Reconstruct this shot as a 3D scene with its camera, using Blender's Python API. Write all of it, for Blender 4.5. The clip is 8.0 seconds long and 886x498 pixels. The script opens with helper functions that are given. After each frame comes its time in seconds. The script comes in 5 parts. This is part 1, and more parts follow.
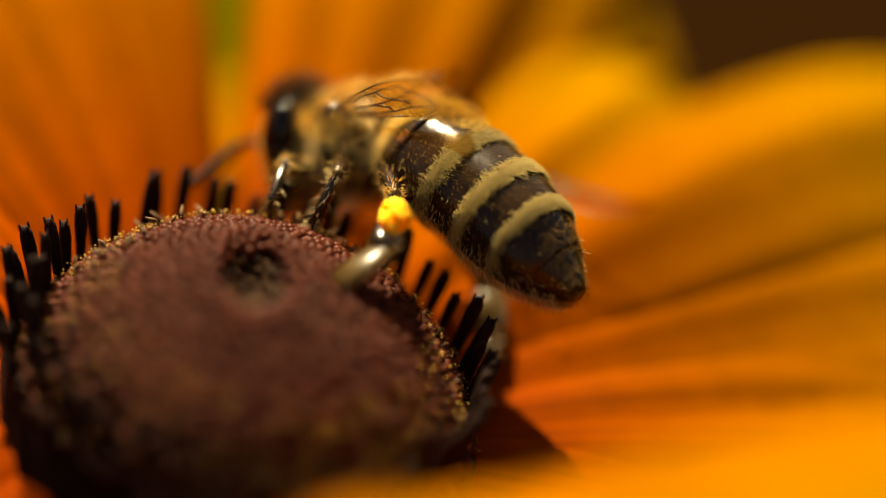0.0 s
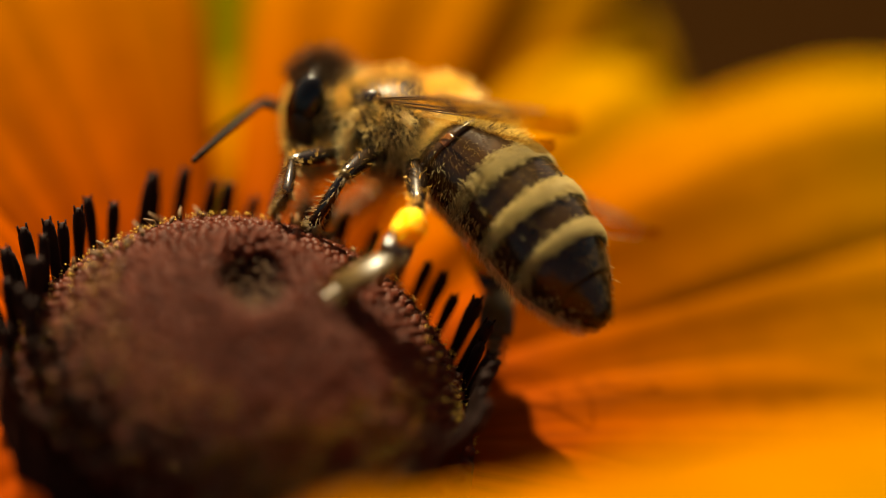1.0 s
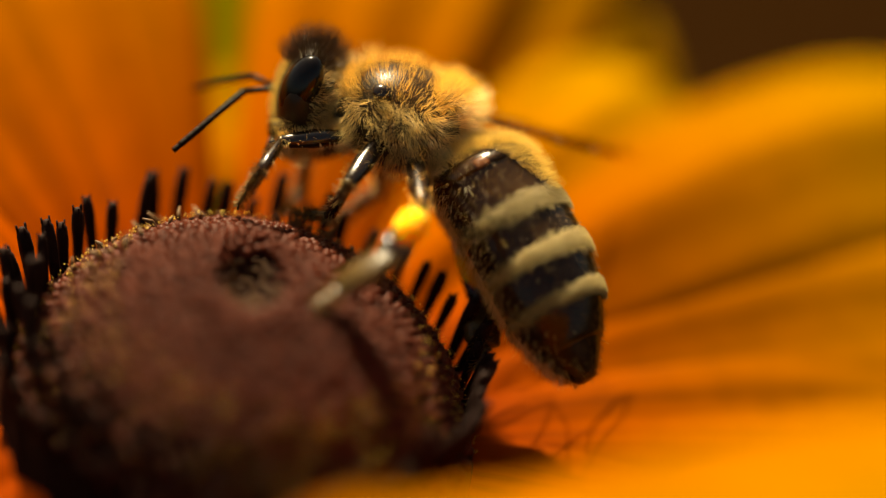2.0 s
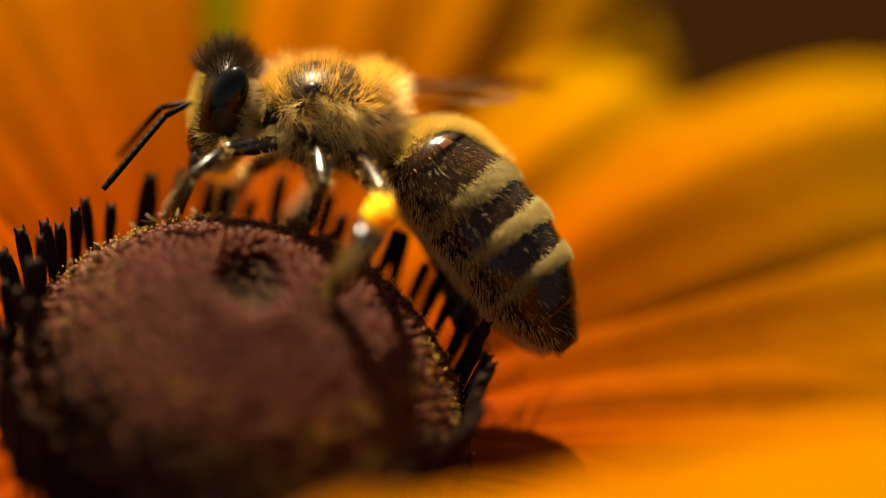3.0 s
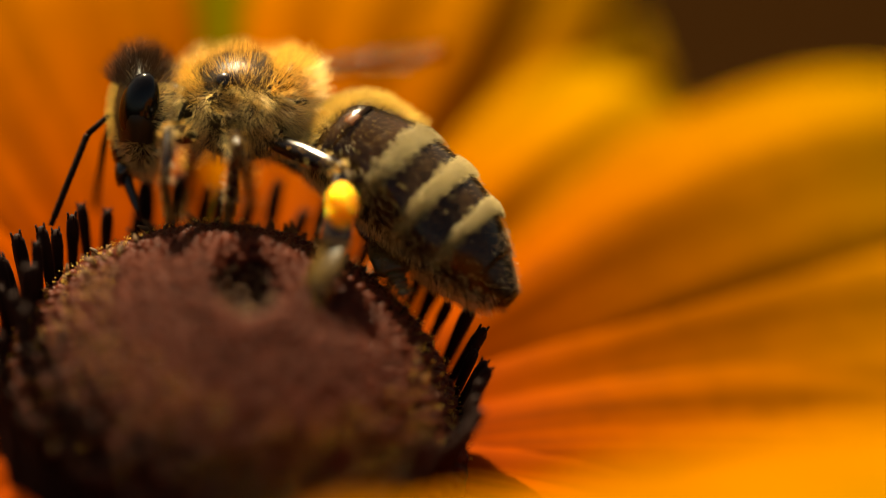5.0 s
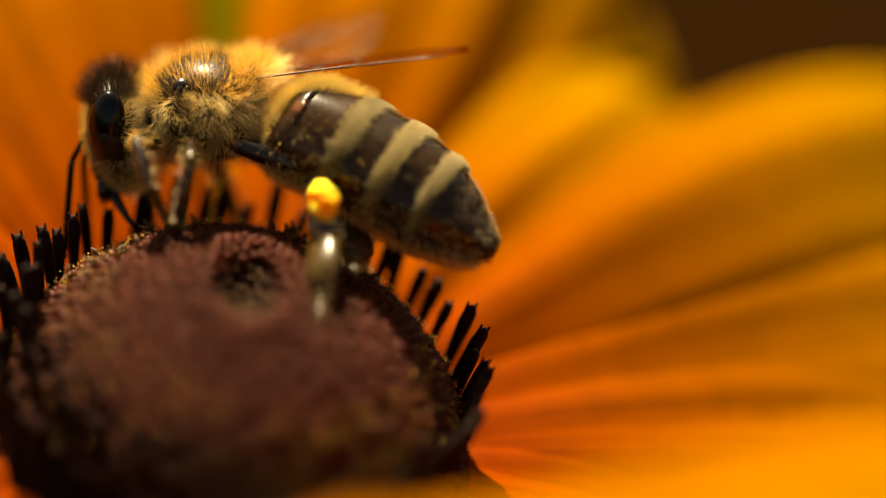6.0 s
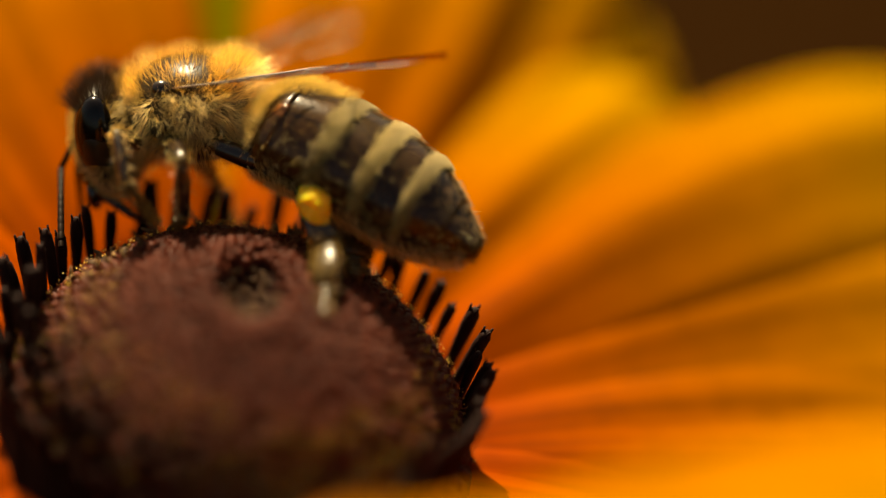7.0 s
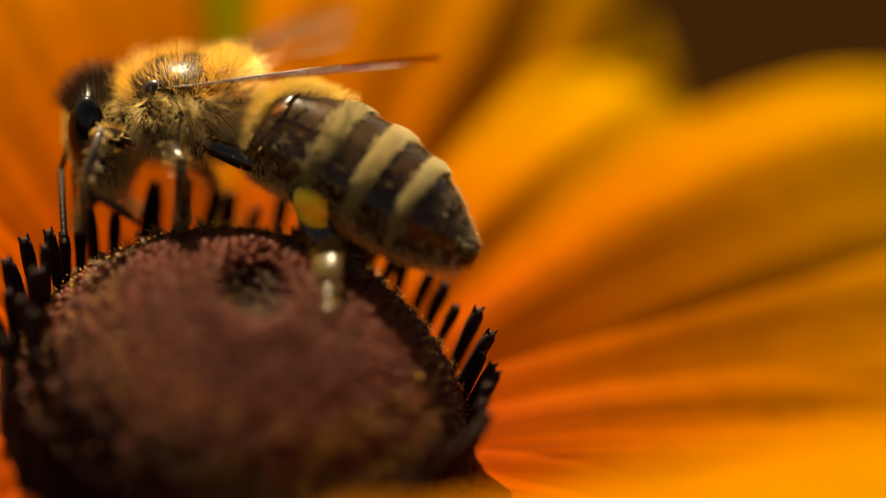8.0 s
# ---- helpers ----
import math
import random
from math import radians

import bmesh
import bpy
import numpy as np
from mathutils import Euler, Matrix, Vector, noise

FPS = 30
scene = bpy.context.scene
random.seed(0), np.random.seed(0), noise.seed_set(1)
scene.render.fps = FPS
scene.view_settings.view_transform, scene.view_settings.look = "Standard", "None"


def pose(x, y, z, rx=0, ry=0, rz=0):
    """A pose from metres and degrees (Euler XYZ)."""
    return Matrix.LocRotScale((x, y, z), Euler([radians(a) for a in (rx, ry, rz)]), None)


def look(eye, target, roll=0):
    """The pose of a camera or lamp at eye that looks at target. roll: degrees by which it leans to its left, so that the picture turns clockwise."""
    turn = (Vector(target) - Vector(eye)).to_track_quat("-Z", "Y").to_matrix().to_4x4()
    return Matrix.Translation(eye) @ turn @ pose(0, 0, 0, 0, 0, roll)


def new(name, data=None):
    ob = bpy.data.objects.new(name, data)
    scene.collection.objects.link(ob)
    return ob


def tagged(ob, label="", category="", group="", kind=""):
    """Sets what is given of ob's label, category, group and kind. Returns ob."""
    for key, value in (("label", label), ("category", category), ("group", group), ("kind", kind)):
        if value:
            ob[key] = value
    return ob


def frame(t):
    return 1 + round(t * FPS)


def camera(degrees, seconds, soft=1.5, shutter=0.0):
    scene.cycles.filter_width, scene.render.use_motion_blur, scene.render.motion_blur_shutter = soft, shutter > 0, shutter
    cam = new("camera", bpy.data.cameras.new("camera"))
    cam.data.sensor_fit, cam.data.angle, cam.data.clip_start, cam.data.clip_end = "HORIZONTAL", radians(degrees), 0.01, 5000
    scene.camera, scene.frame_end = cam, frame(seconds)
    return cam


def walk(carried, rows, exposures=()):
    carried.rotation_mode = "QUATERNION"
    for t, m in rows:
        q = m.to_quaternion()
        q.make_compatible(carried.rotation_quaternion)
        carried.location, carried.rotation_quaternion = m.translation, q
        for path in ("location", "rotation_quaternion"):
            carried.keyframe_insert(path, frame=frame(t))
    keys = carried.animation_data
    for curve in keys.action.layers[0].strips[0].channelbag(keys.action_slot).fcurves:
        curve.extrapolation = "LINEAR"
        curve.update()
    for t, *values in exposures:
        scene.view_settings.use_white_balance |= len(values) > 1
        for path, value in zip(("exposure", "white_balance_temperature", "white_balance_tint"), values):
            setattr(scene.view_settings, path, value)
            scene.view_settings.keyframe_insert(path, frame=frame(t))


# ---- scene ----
# Lengths below are in millimetres and turned into metres by MM.
MM = 0.001
LIFT = 600.0  # height of the flower head above the soil

# ---- camera ----
cam = camera(7.95, 8.0, soft=1.0)
AHEAD = Vector((0, 0.81915, -0.57358))
CAMERA_ROWS = [
    (0, 5.47, -145.243, 706.392),
    (0.5, 5.486, -145.215, 706.432),
    (1, 5.518, -145.22, 706.425),
    (1.5, 5.534, -145.238, 706.399),
    (1.7, 5.542, -145.234, 706.405),
    (2.8, 5.582, -145.202, 706.451),
    (3, 5.598, -145.192, 706.464),
    (3.5, 5.646, -145.17, 706.497),
    (4, 5.678, -145.142, 706.536),
    (4.5, 5.702, -145.119, 706.569),
    (4.7, 5.702, -145.115, 706.575),
    (5.8, 5.678, -145.101, 706.595),
    (6, 5.67, -145.105, 706.588),
    (6.5, 5.646, -145.101, 706.595),
    (7, 5.59, -145.073, 706.634),
    (7.5, 5.534, -145.06, 706.654),
    (8, 5.478, -145.051, 706.667),
]
walk(cam, [(t, look(Vector((x, y, z)) * MM, (Vector((x, y, z)) + 180 * AHEAD) * MM)) for t, x, y, z in CAMERA_ROWS],
     exposures=[(0, 1.75, 10000, 4), (8, 1.75, 10000, 4)])
cam.data.dof.use_dof = True
cam.data.dof.focus_distance = 180.9 * MM
cam.data.dof.aperture_fstop = 12.5

# ---- light ----
SUN = Vector((-0.15, 0.64, 0.75)).normalized()
world = bpy.data.worlds.new("sky")
scene.world = world
world.use_nodes = True
wn = world.node_tree.nodes
sky = wn.new("ShaderNodeTexSky")
sky.sky_type, sky.sun_disc = "NISHITA", False
sky.sun_elevation = math.asin(SUN.z)
sky.sun_rotation = math.atan2(SUN.x, SUN.y)
world.node_tree.links.new(sky.outputs[0], wn["Background"].inputs[0])
wn["Background"].inputs[1].default_value = 0.034
sky.dust_density, sky.ozone_density = 4.0, 0.5
lamp = bpy.data.lights.new("sun", "SUN")
lamp.energy, lamp.angle, lamp.color = 5.0, radians(0.5), (1.0, 0.94, 0.83)
new("sun", lamp).matrix_world = look(SUN * 3, (0, 0, 0))


# ---- materials ----
def material(name, base, rough=0.5, metal=0.0, vary=0.25, scale=1500, bump=0.15, per_piece=0.0, translucent=0.0, sheen=0.0, spec=0.5,
             big=300, coat=0.0):
    """A principled surface whose colour varies at two scales, with a fine relief."""
    m = bpy.data.materials.new(name)
    m.use_nodes = True
    nt = m.node_tree
    n, link = nt.nodes, nt.links.new
    p = n["Principled BSDF"]
    p.inputs["Roughness"].default_value, p.inputs["Metallic"].default_value = rough, metal
    p.inputs["Specular IOR Level"].default_value = spec
    p.inputs["Sheen Weight"].default_value = sheen
    p.inputs["Coat Weight"].default_value = coat
    tc = n.new("ShaderNodeTexCoord")
    fine, broad = n.new("ShaderNodeTexNoise"), n.new("ShaderNodeTexNoise")
    fine.inputs["Scale"].default_value, fine.inputs["Detail"].default_value = scale, 5
    broad.inputs["Scale"].default_value, broad.inputs["Detail"].default_value = big, 2
    link(tc.outputs["Object"], fine.inputs["Vector"])
    link(tc.outputs["Object"], broad.inputs["Vector"])
    add = n.new("ShaderNodeMath")
    add.operation = "ADD"
    link(fine.outputs["Fac"], add.inputs[0])
    link(broad.outputs["Fac"], add.inputs[1])
    ramp = n.new("ShaderNodeMapRange")
    ramp.inputs["From Min"].default_value, ramp.inputs["From Max"].default_value = 0.6, 1.4
    ramp.inputs["To Min"].default_value, ramp.inputs["To Max"].default_value = 1 - vary, 1 + vary
    link(add.outputs[0], ramp.inputs["Value"])
    value = ramp.outputs[0]
    if per_piece:
        geo, obj = n.new("ShaderNodeNewGeometry"), n.new("ShaderNodeObjectInfo")
        s = n.new("ShaderNodeMath")
        s.operation = "ADD"
        link(geo.outputs["Random Per Island"], s.inputs[0])
        link(obj.outputs["Random"], s.inputs[1])
        r = n.new("ShaderNodeMapRange")
        r.inputs["From Min"].default_value, r.inputs["From Max"].default_value = 0.3, 1.7
        r.inputs["To Min"].default_value, r.inputs["To Max"].default_value = 1 - per_piece, 1 + per_piece
        link(s.outputs[0], r.inputs["Value"])
        mul = n.new("ShaderNodeMath")
        mul.operation = "MULTIPLY"
        link(value, mul.inputs[0])
        link(r.outputs[0], mul.inputs[1])
        value = mul.outputs[0]
    col = n.new("ShaderNodeVectorMath")
    col.operation = "SCALE"
    col.inputs[0].default_value = base
    link(value, col.inputs["Scale"])
    link(col.outputs[0], p.inputs["Base Color"])
    if bump:
        b = n.new("ShaderNodeBump")
        b.inputs["Strength"].default_value, b.inputs["Distance"].default_value = bump, 0.00005
        link(fine.outputs["Fac"], b.inputs["Height"])
        link(b.outputs[0], p.inputs["Normal"])
    if translucent:
        tr, mix = n.new("ShaderNodeBsdfTranslucent"), n.new("ShaderNodeMixShader")
        link(col.outputs[0], tr.inputs["Color"])
        mix.inputs[0].default_value = translucent
        link(p.outputs[0], mix.inputs[1])
        link(tr.outputs[0], mix.inputs[2])
        link(mix.outputs[0], n["Material Output"].inputs["Surface"])
    return m


def petal_material():
    """Orange-red at the claw, golden towards the tip, with fine veins along the petal and light shining through."""
    m = material("petal", (1, 1, 1), rough=0.8, vary=0.18, scale=900, bump=0.1, translucent=0.47, big=120, spec=0.03, per_piece=0.14)
    nt = m.node_tree
    n, link = nt.nodes, nt.links.new
    col = next(x for x in n if x.bl_idname == "ShaderNodeVectorMath")
    uv = n.new("ShaderNodeUVMap")
    sep = n.new("ShaderNodeSeparateXYZ")
    link(uv.outputs[0], sep.inputs[0])
    ramp = n.new("ShaderNodeValToRGB")
    el = ramp.color_ramp.elements
    el[0].position, el[0].color = 0.05, (0.28, 0.036, 0.002, 1)
    el[1].position, el[1].color = 0.95, (0.33, 0.158, 0.003, 1)
    mid = el.new(0.4)
    mid.color = (0.30, 0.082, 0.001, 1)
    link(sep.outputs[0], ramp.inputs[0])
    wave = n.new("ShaderNodeTexNoise")
    wave.noise_dimensions = "2D"
    wave.inputs["Scale"].default_value, wave.inputs["Detail"].default_value = 1.0, 3
    vm = n.new("ShaderNodeVectorMath")
    vm.operation = "MULTIPLY"
    vm.inputs[1].default_value = (1.5, 14, 1)
    link(uv.outputs[0], vm.inputs[0])
    link(vm.outputs[0], wave.inputs["Vector"])
    mr = n.new("ShaderNodeMapRange")
    mr.inputs["From Min"].default_value, mr.inputs["From Max"].default_value = 0.3, 0.7
    mr.inputs["To Min"].default_value, mr.inputs["To Max"].default_value = 0.72, 1.14
    link(wave.outputs["Fac"], mr.inputs["Value"])
    sc = n.new("ShaderNodeVectorMath")
    sc.operation = "SCALE"
    link(ramp.outputs[0], sc.inputs[0])
    link(mr.outputs[0], sc.inputs["Scale"])
    link(sc.outputs[0], col.inputs[0])
    return m


def membrane_material():
    """Clear, faintly brown wing skin that glints where it is seen at a slant."""
    m = bpy.data.materials.new("wing_membrane")
    m.use_nodes = True
    n, link = m.node_tree.nodes, m.node_tree.links.new
    clear, gloss, mix = n.new("ShaderNodeBsdfTransparent"), n.new("ShaderNodeBsdfGlossy"), n.new("ShaderNodeMixShader")
    clear.inputs[0].default_value = (0.74, 0.56, 0.34, 1)
    gloss.inputs["Roughness"].default_value = 0.12
    gloss.inputs["Color"].default_value = (0.85, 0.70, 0.42, 1)
    fres = n.new("ShaderNodeFresnel")
    fres.inputs[0].default_value = 1.12
    tc, noi, bump = n.new("ShaderNodeTexCoord"), n.new("ShaderNodeTexNoise"), n.new("ShaderNodeBump")
    noi.inputs["Scale"].default_value = 1700
    bump.inputs["Strength"].default_value, bump.inputs["Distance"].default_value = 0.6, 0.0002
    link(tc.outputs["Object"], noi.inputs["Vector"])
    link(noi.outputs[0], bump.inputs["Height"])
    link(bump.outputs[0], gloss.inputs["Normal"])
    half = n.new("ShaderNodeMath")
    half.operation, half.inputs[1].default_value = "MULTIPLY", 0.32
    link(fres.outputs[0], half.inputs[0])
    link(half.outputs[0], mix.inputs[0])
    link(clear.outputs[0], mix.inputs[1])
    link(gloss.outputs[0], mix.inputs[2])
    link(mix.outputs[0], n["Material Output"].inputs["Surface"])
    return m


PETAL = petal_material()
MEMBRANE = membrane_material()
CONE = material("cone_skin", (0.012, 0.003, 0.0015), rough=0.7, spec=0.03, vary=0.4, scale=1800, big=250)
BUD = material("cone_bud", (0.051, 0.0110, 0.0056), rough=0.42, vary=0.45, scale=2500, big=300, per_piece=0.25, spec=0.05)
FLORET = material("floret", (0.012, 0.0035, 0.002), spec=0.1, rough=0.7, vary=0.5, scale=2500, bump=0.4)
HOLLOW = material("pit_bud", (0.050, 0.022, 0.008), rough=0.6, vary=0.5, scale=2500, per_piece=0.4, spec=0.1)
BRISTLE = material("bristle", (0.22, 0.06, 0.02), rough=0.5, vary=0.2, bump=0, translucent=0.3)
DUST = material("pollen_dust", (0.75, 0.45, 0.06), rough=0.6, vary=0.3, bump=0)
ANTHER = material("anther", (0.10, 0.045, 0.012), rough=0.6, vary=0.5, scale=2500, bump=0.4, per_piece=0.5, spec=0.2)
STEM = material("stem_green", (0.07, 0.12, 0.03), rough=0.55, vary=0.3, scale=700)
LEAF = material("leaf_green", (0.17, 0.135, 0.004), spec=0.02, rough=0.8, vary=0.3, scale=300, big=40, translucent=0.3)
SOIL = material("soil", (0.009, 0.0035, 0.001), spec=0.0, rough=0.95, vary=0.5, scale=120, big=8, bump=0.6)
CHITIN = material("chitin", (0.022, 0.014, 0.006), spec=0.18, rough=0.34, vary=0.4, scale=1500, bump=0.12)
ANTENNA = material("antenna_chitin", (0.008, 0.004, 0.002), spec=0.06, rough=0.5, vary=0.4, scale=1500, bump=0.2)
LEG = material("leg_chitin", (0.012, 0.006, 0.003), rough=0.22, vary=0.4, scale=1500, bump=0.15)
TARSUS = material("leg_tan", (0.06, 0.034, 0.007), spec=0.28, rough=0.34, vary=0.35, scale=1500, bump=0.2)
TERGITE = material("tergite", (0.016, 0.0075, 0.0022), rough=0.22, vary=0.5, scale=1800, bump=0.25, big=500, spec=0.25)
AMBER = material("tergite_amber", (0.030, 0.013, 0.004), rough=0.2, vary=0.5, scale=1500, bump=0.35, big=500, spec=0.3)
PATCH = material("amber_chitin", (0.10, 0.030, 0.006), rough=0.2, vary=0.4, scale=1500, bump=0.2, big=800)
EYE = material("compound_eye", (0.003, 0.002, 0.002), rough=0.16, vary=0.2, scale=9000, bump=0.05, spec=0.25)
FELT = material("band_felt", (0.20, 0.135, 0.04), rough=0.9, vary=0.35, scale=4000, bump=0.8, sheen=0.3)
FUR = material("fur_tawny", (0.82, 0.63, 0.27), spec=0.3, rough=0.45, vary=0.15, bump=0, per_piece=0.5, translucent=0.45)
FUR_NAP = material("fur_nap", (0.20, 0.105, 0.023), spec=0.12, rough=0.45, vary=0.15, bump=0, per_piece=0.4, translucent=0.3)
FUR_BAND = material("fur_band", (0.38, 0.27, 0.09), spec=0.15, rough=0.5, vary=0.15, bump=0, per_piece=0.35, translucent=0.3)
FUR_PALE = material("fur_pale", (0.86, 0.70, 0.34), rough=0.45, vary=0.15, bump=0, per_piece=0.3, translucent=0.62)
FUR_BROWN = material("fur_brown", (0.30, 0.18, 0.055), rough=0.5, vary=0.15, bump=0, per_piece=0.35, translucent=0.35)
FUR_DARK = material("fur_dark", (0.085, 0.042, 0.014), rough=0.5, vary=0.15, bump=0, per_piece=0.3, translucent=0.15)
POLLEN = material("pollen", (0.80, 0.43, 0.04), rough=0.9, vary=0.3, scale=5000, bump=0.8, spec=0.05)
POLLEN.node_tree.nodes["Principled BSDF"].inputs["Subsurface Weight"].default_value = 0.8
POLLEN.node_tree.nodes["Principled BSDF"].inputs["Subsurface Scale"].default_value = 0.0013
VEIN = material("wing_vein", (0.06, 0.025, 0.01), rough=0.4, vary=0.2, bump=0)


# ---- mesh tools ----
def part(name, bm, mat, parent=None, label="", smooth=True):
    """Links a bmesh, built in millimetres, as one mesh object under a thing or a part."""
    bmesh.ops.scale(bm, vec=(MM, MM, MM), verts=bm.verts)
    me = bpy.data.meshes.new(name)
    bm.to_mesh(me)
    bm.free()
    if smooth:
        me.polygons.foreach_set("use_smooth", [True] * len(me.polygons))
    me.materials.append(mat)
    ob = new(name, me)
    ob.parent = parent
    return tagged(ob, label) if label else ob


def raw(name, verts, faces, mat, parent=None, label="", smooth=False):
    """The same from lists, for meshes of very many small pieces."""
    me = bpy.data.meshes.new(name)
    me.from_pydata((np.asarray(verts, float) * MM).tolist(), [], faces)
    me.update()
    if smooth:
        me.polygons.foreach_set("use_smooth", [True] * len(me.polygons))
    me.materials.append(mat)
    ob = new(name, me)
    ob.parent = parent
    return tagged(ob, label) if label else ob


def ball(size, at=(0, 0, 0), seg=24, rings=16, shape=None, bm=None, turn=None):
    """An ellipsoid with half axes size; shape bends each unit vertex first."""
    bm = bm or bmesh.new()
    made = bmesh.ops.create_uvsphere(bm, u_segments=seg, v_segments=rings, radius=1)["verts"]
    for v in made:
        c = shape(v.co.copy()) if shape else v.co
        c = Vector((c.x * size[0], c.y * size[1], c.z * size[2]))
        v.co = (turn @ c if turn else c) + Vector(at)
    return bm


def tube(points, radii, sides=10, bm=None, flat=1.0, thin=1.0):
    """A round bar through points; flat squeezes it across local y, thin across local z."""
    bm = bm or bmesh.new()
    pts = [Vector(p) for p in points]
    rings, side = [], None
    for i, p in enumerate(pts):
        d = (pts[min(i + 1, len(pts) - 1)] - pts[max(i - 1, 0)]).normalized()
        if side is None:
            side = d.cross(Vector((0, 0, 1)) if abs(d.z) < 0.9 else Vector((0, 1, 0))).normalized()
        side = (side - d * side.dot(d)).normalized()
        other = d.cross(side)
        rings.append([bm.verts.new(p + radii[i] * (flat * math.cos(a) * side + thin * math.sin(a) * other))
                      for a in (2 * math.pi * k / sides for k in range(sides))])
    for a, b in zip(rings, rings[1:]):
        for k in range(sides):
            bm.faces.new((a[k], a[(k + 1) % sides], b[(k + 1) % sides], b[k]))
    bm.faces.new(rings[0][::-1])
    bm.faces.new(rings[-1])
    bmesh.ops.recalc_face_normals(bm, faces=bm.faces)
    return bm


def hairs(name, spots, mat, parent, length, width=0.02, label="", lean=(0, 0, 0), stray=0.35, bend=0.25, clump=0.0):
    """Very many thin tapered hairs that grow from spots, pairs of a place and a normal."""
    verts, faces = [], []
    rnd = random.Random(len(spots))
    for place, normal in spots:
        ln = rnd.uniform(*length)
        d = (normal + Vector(lean) + clump * noise.noise_vector(place * 2.3) + stray * Vector((rnd.gauss(0, 1), rnd.gauss(0, 1), rnd.gauss(0, 1))) * 0.6).normalized()
        e = (d + bend * Vector((rnd.gauss(0, 1), rnd.gauss(0, 1), rnd.gauss(0, 1))) + 0.4 * Vector(lean)).normalized()
        s = d.orthogonal().normalized()
        o = d.cross(s)
        base, mid = len(verts), place + d * ln * 0.55
        for c, w in ((place - d * 0.04, width), (mid, width * 0.75)):
            for k in range(3):
                a = 2.094 * k
                verts.append(c + w * (math.cos(a) * s + math.sin(a) * o))
        verts.append(mid + e * ln * 0.45)
        for k in range(3):
            j = (k + 1) % 3
            faces.append((base + k, base + j, base + 3 + j, base + 3 + k))
            faces.append((base + 3 + k, base + 3 + j, base + 6))
    return tagged(raw(name, [tuple(v) for v in verts], faces, mat, parent, label), kind="stuff")


# ---- ground ----
def ground():
    bm = bmesh.new()
    n, reach = 60, 400000.0
    grid = {}
    for i in range(n + 1):
        for j in range(n + 1):
            u, v = (2 * i / n - 1), (2 * j / n - 1)
            x, y = reach * u * abs(u) ** 3, reach * v * abs(v) ** 3
            z = 25 * noise.noise((x / 300, y / 300, 0)) * min(1, 1000 / (abs(x) + abs(y) + 1))
            grid[i, j] = bm.verts.new((x, y, z))
    for i in range(n):
        for j in range(n):
            bm.faces.new((grid[i, j], grid[i + 1, j], grid[i + 1, j + 1], grid[i, j + 1]))
    tagged(part("ground", bm, SOIL), "bare dark brown garden soil far below the flower", "ground", kind="structure")


ground()

# ---- flower ----
R_CONE, H_CONE = 6.5, 3.8
TILT = pose(0, 0, LIFT * MM, 0, 14, 0)
PIT = Vector((-0.70, -0.15))


def cone_height(x, y):
    """Height of the cone's skin: a dome with steepening flanks, dimpled near its top."""
    r = math.hypot(x, y)
    z = H_CONE * (1 - (r / R_CONE) ** 2.8)
    if r > R_CONE:
        z = -(r - R_CONE) * 3
    d = math.hypot(x - PIT.x, 0.72 * (y - PIT.y))
    z += -0.85 * math.exp(-(d / 0.95) ** 2.6) + 0.26 * math.exp(-((d - 1.4) / 0.45) ** 2)
    return z


def cone_normal(x, y, h=0.08):
    return Vector(((cone_height(x - h, y) - cone_height(x + h, y)) / (2 * h), (cone_height(x, y - h) - cone_height(x, y + h)) / (2 * h), 1)).normalized()


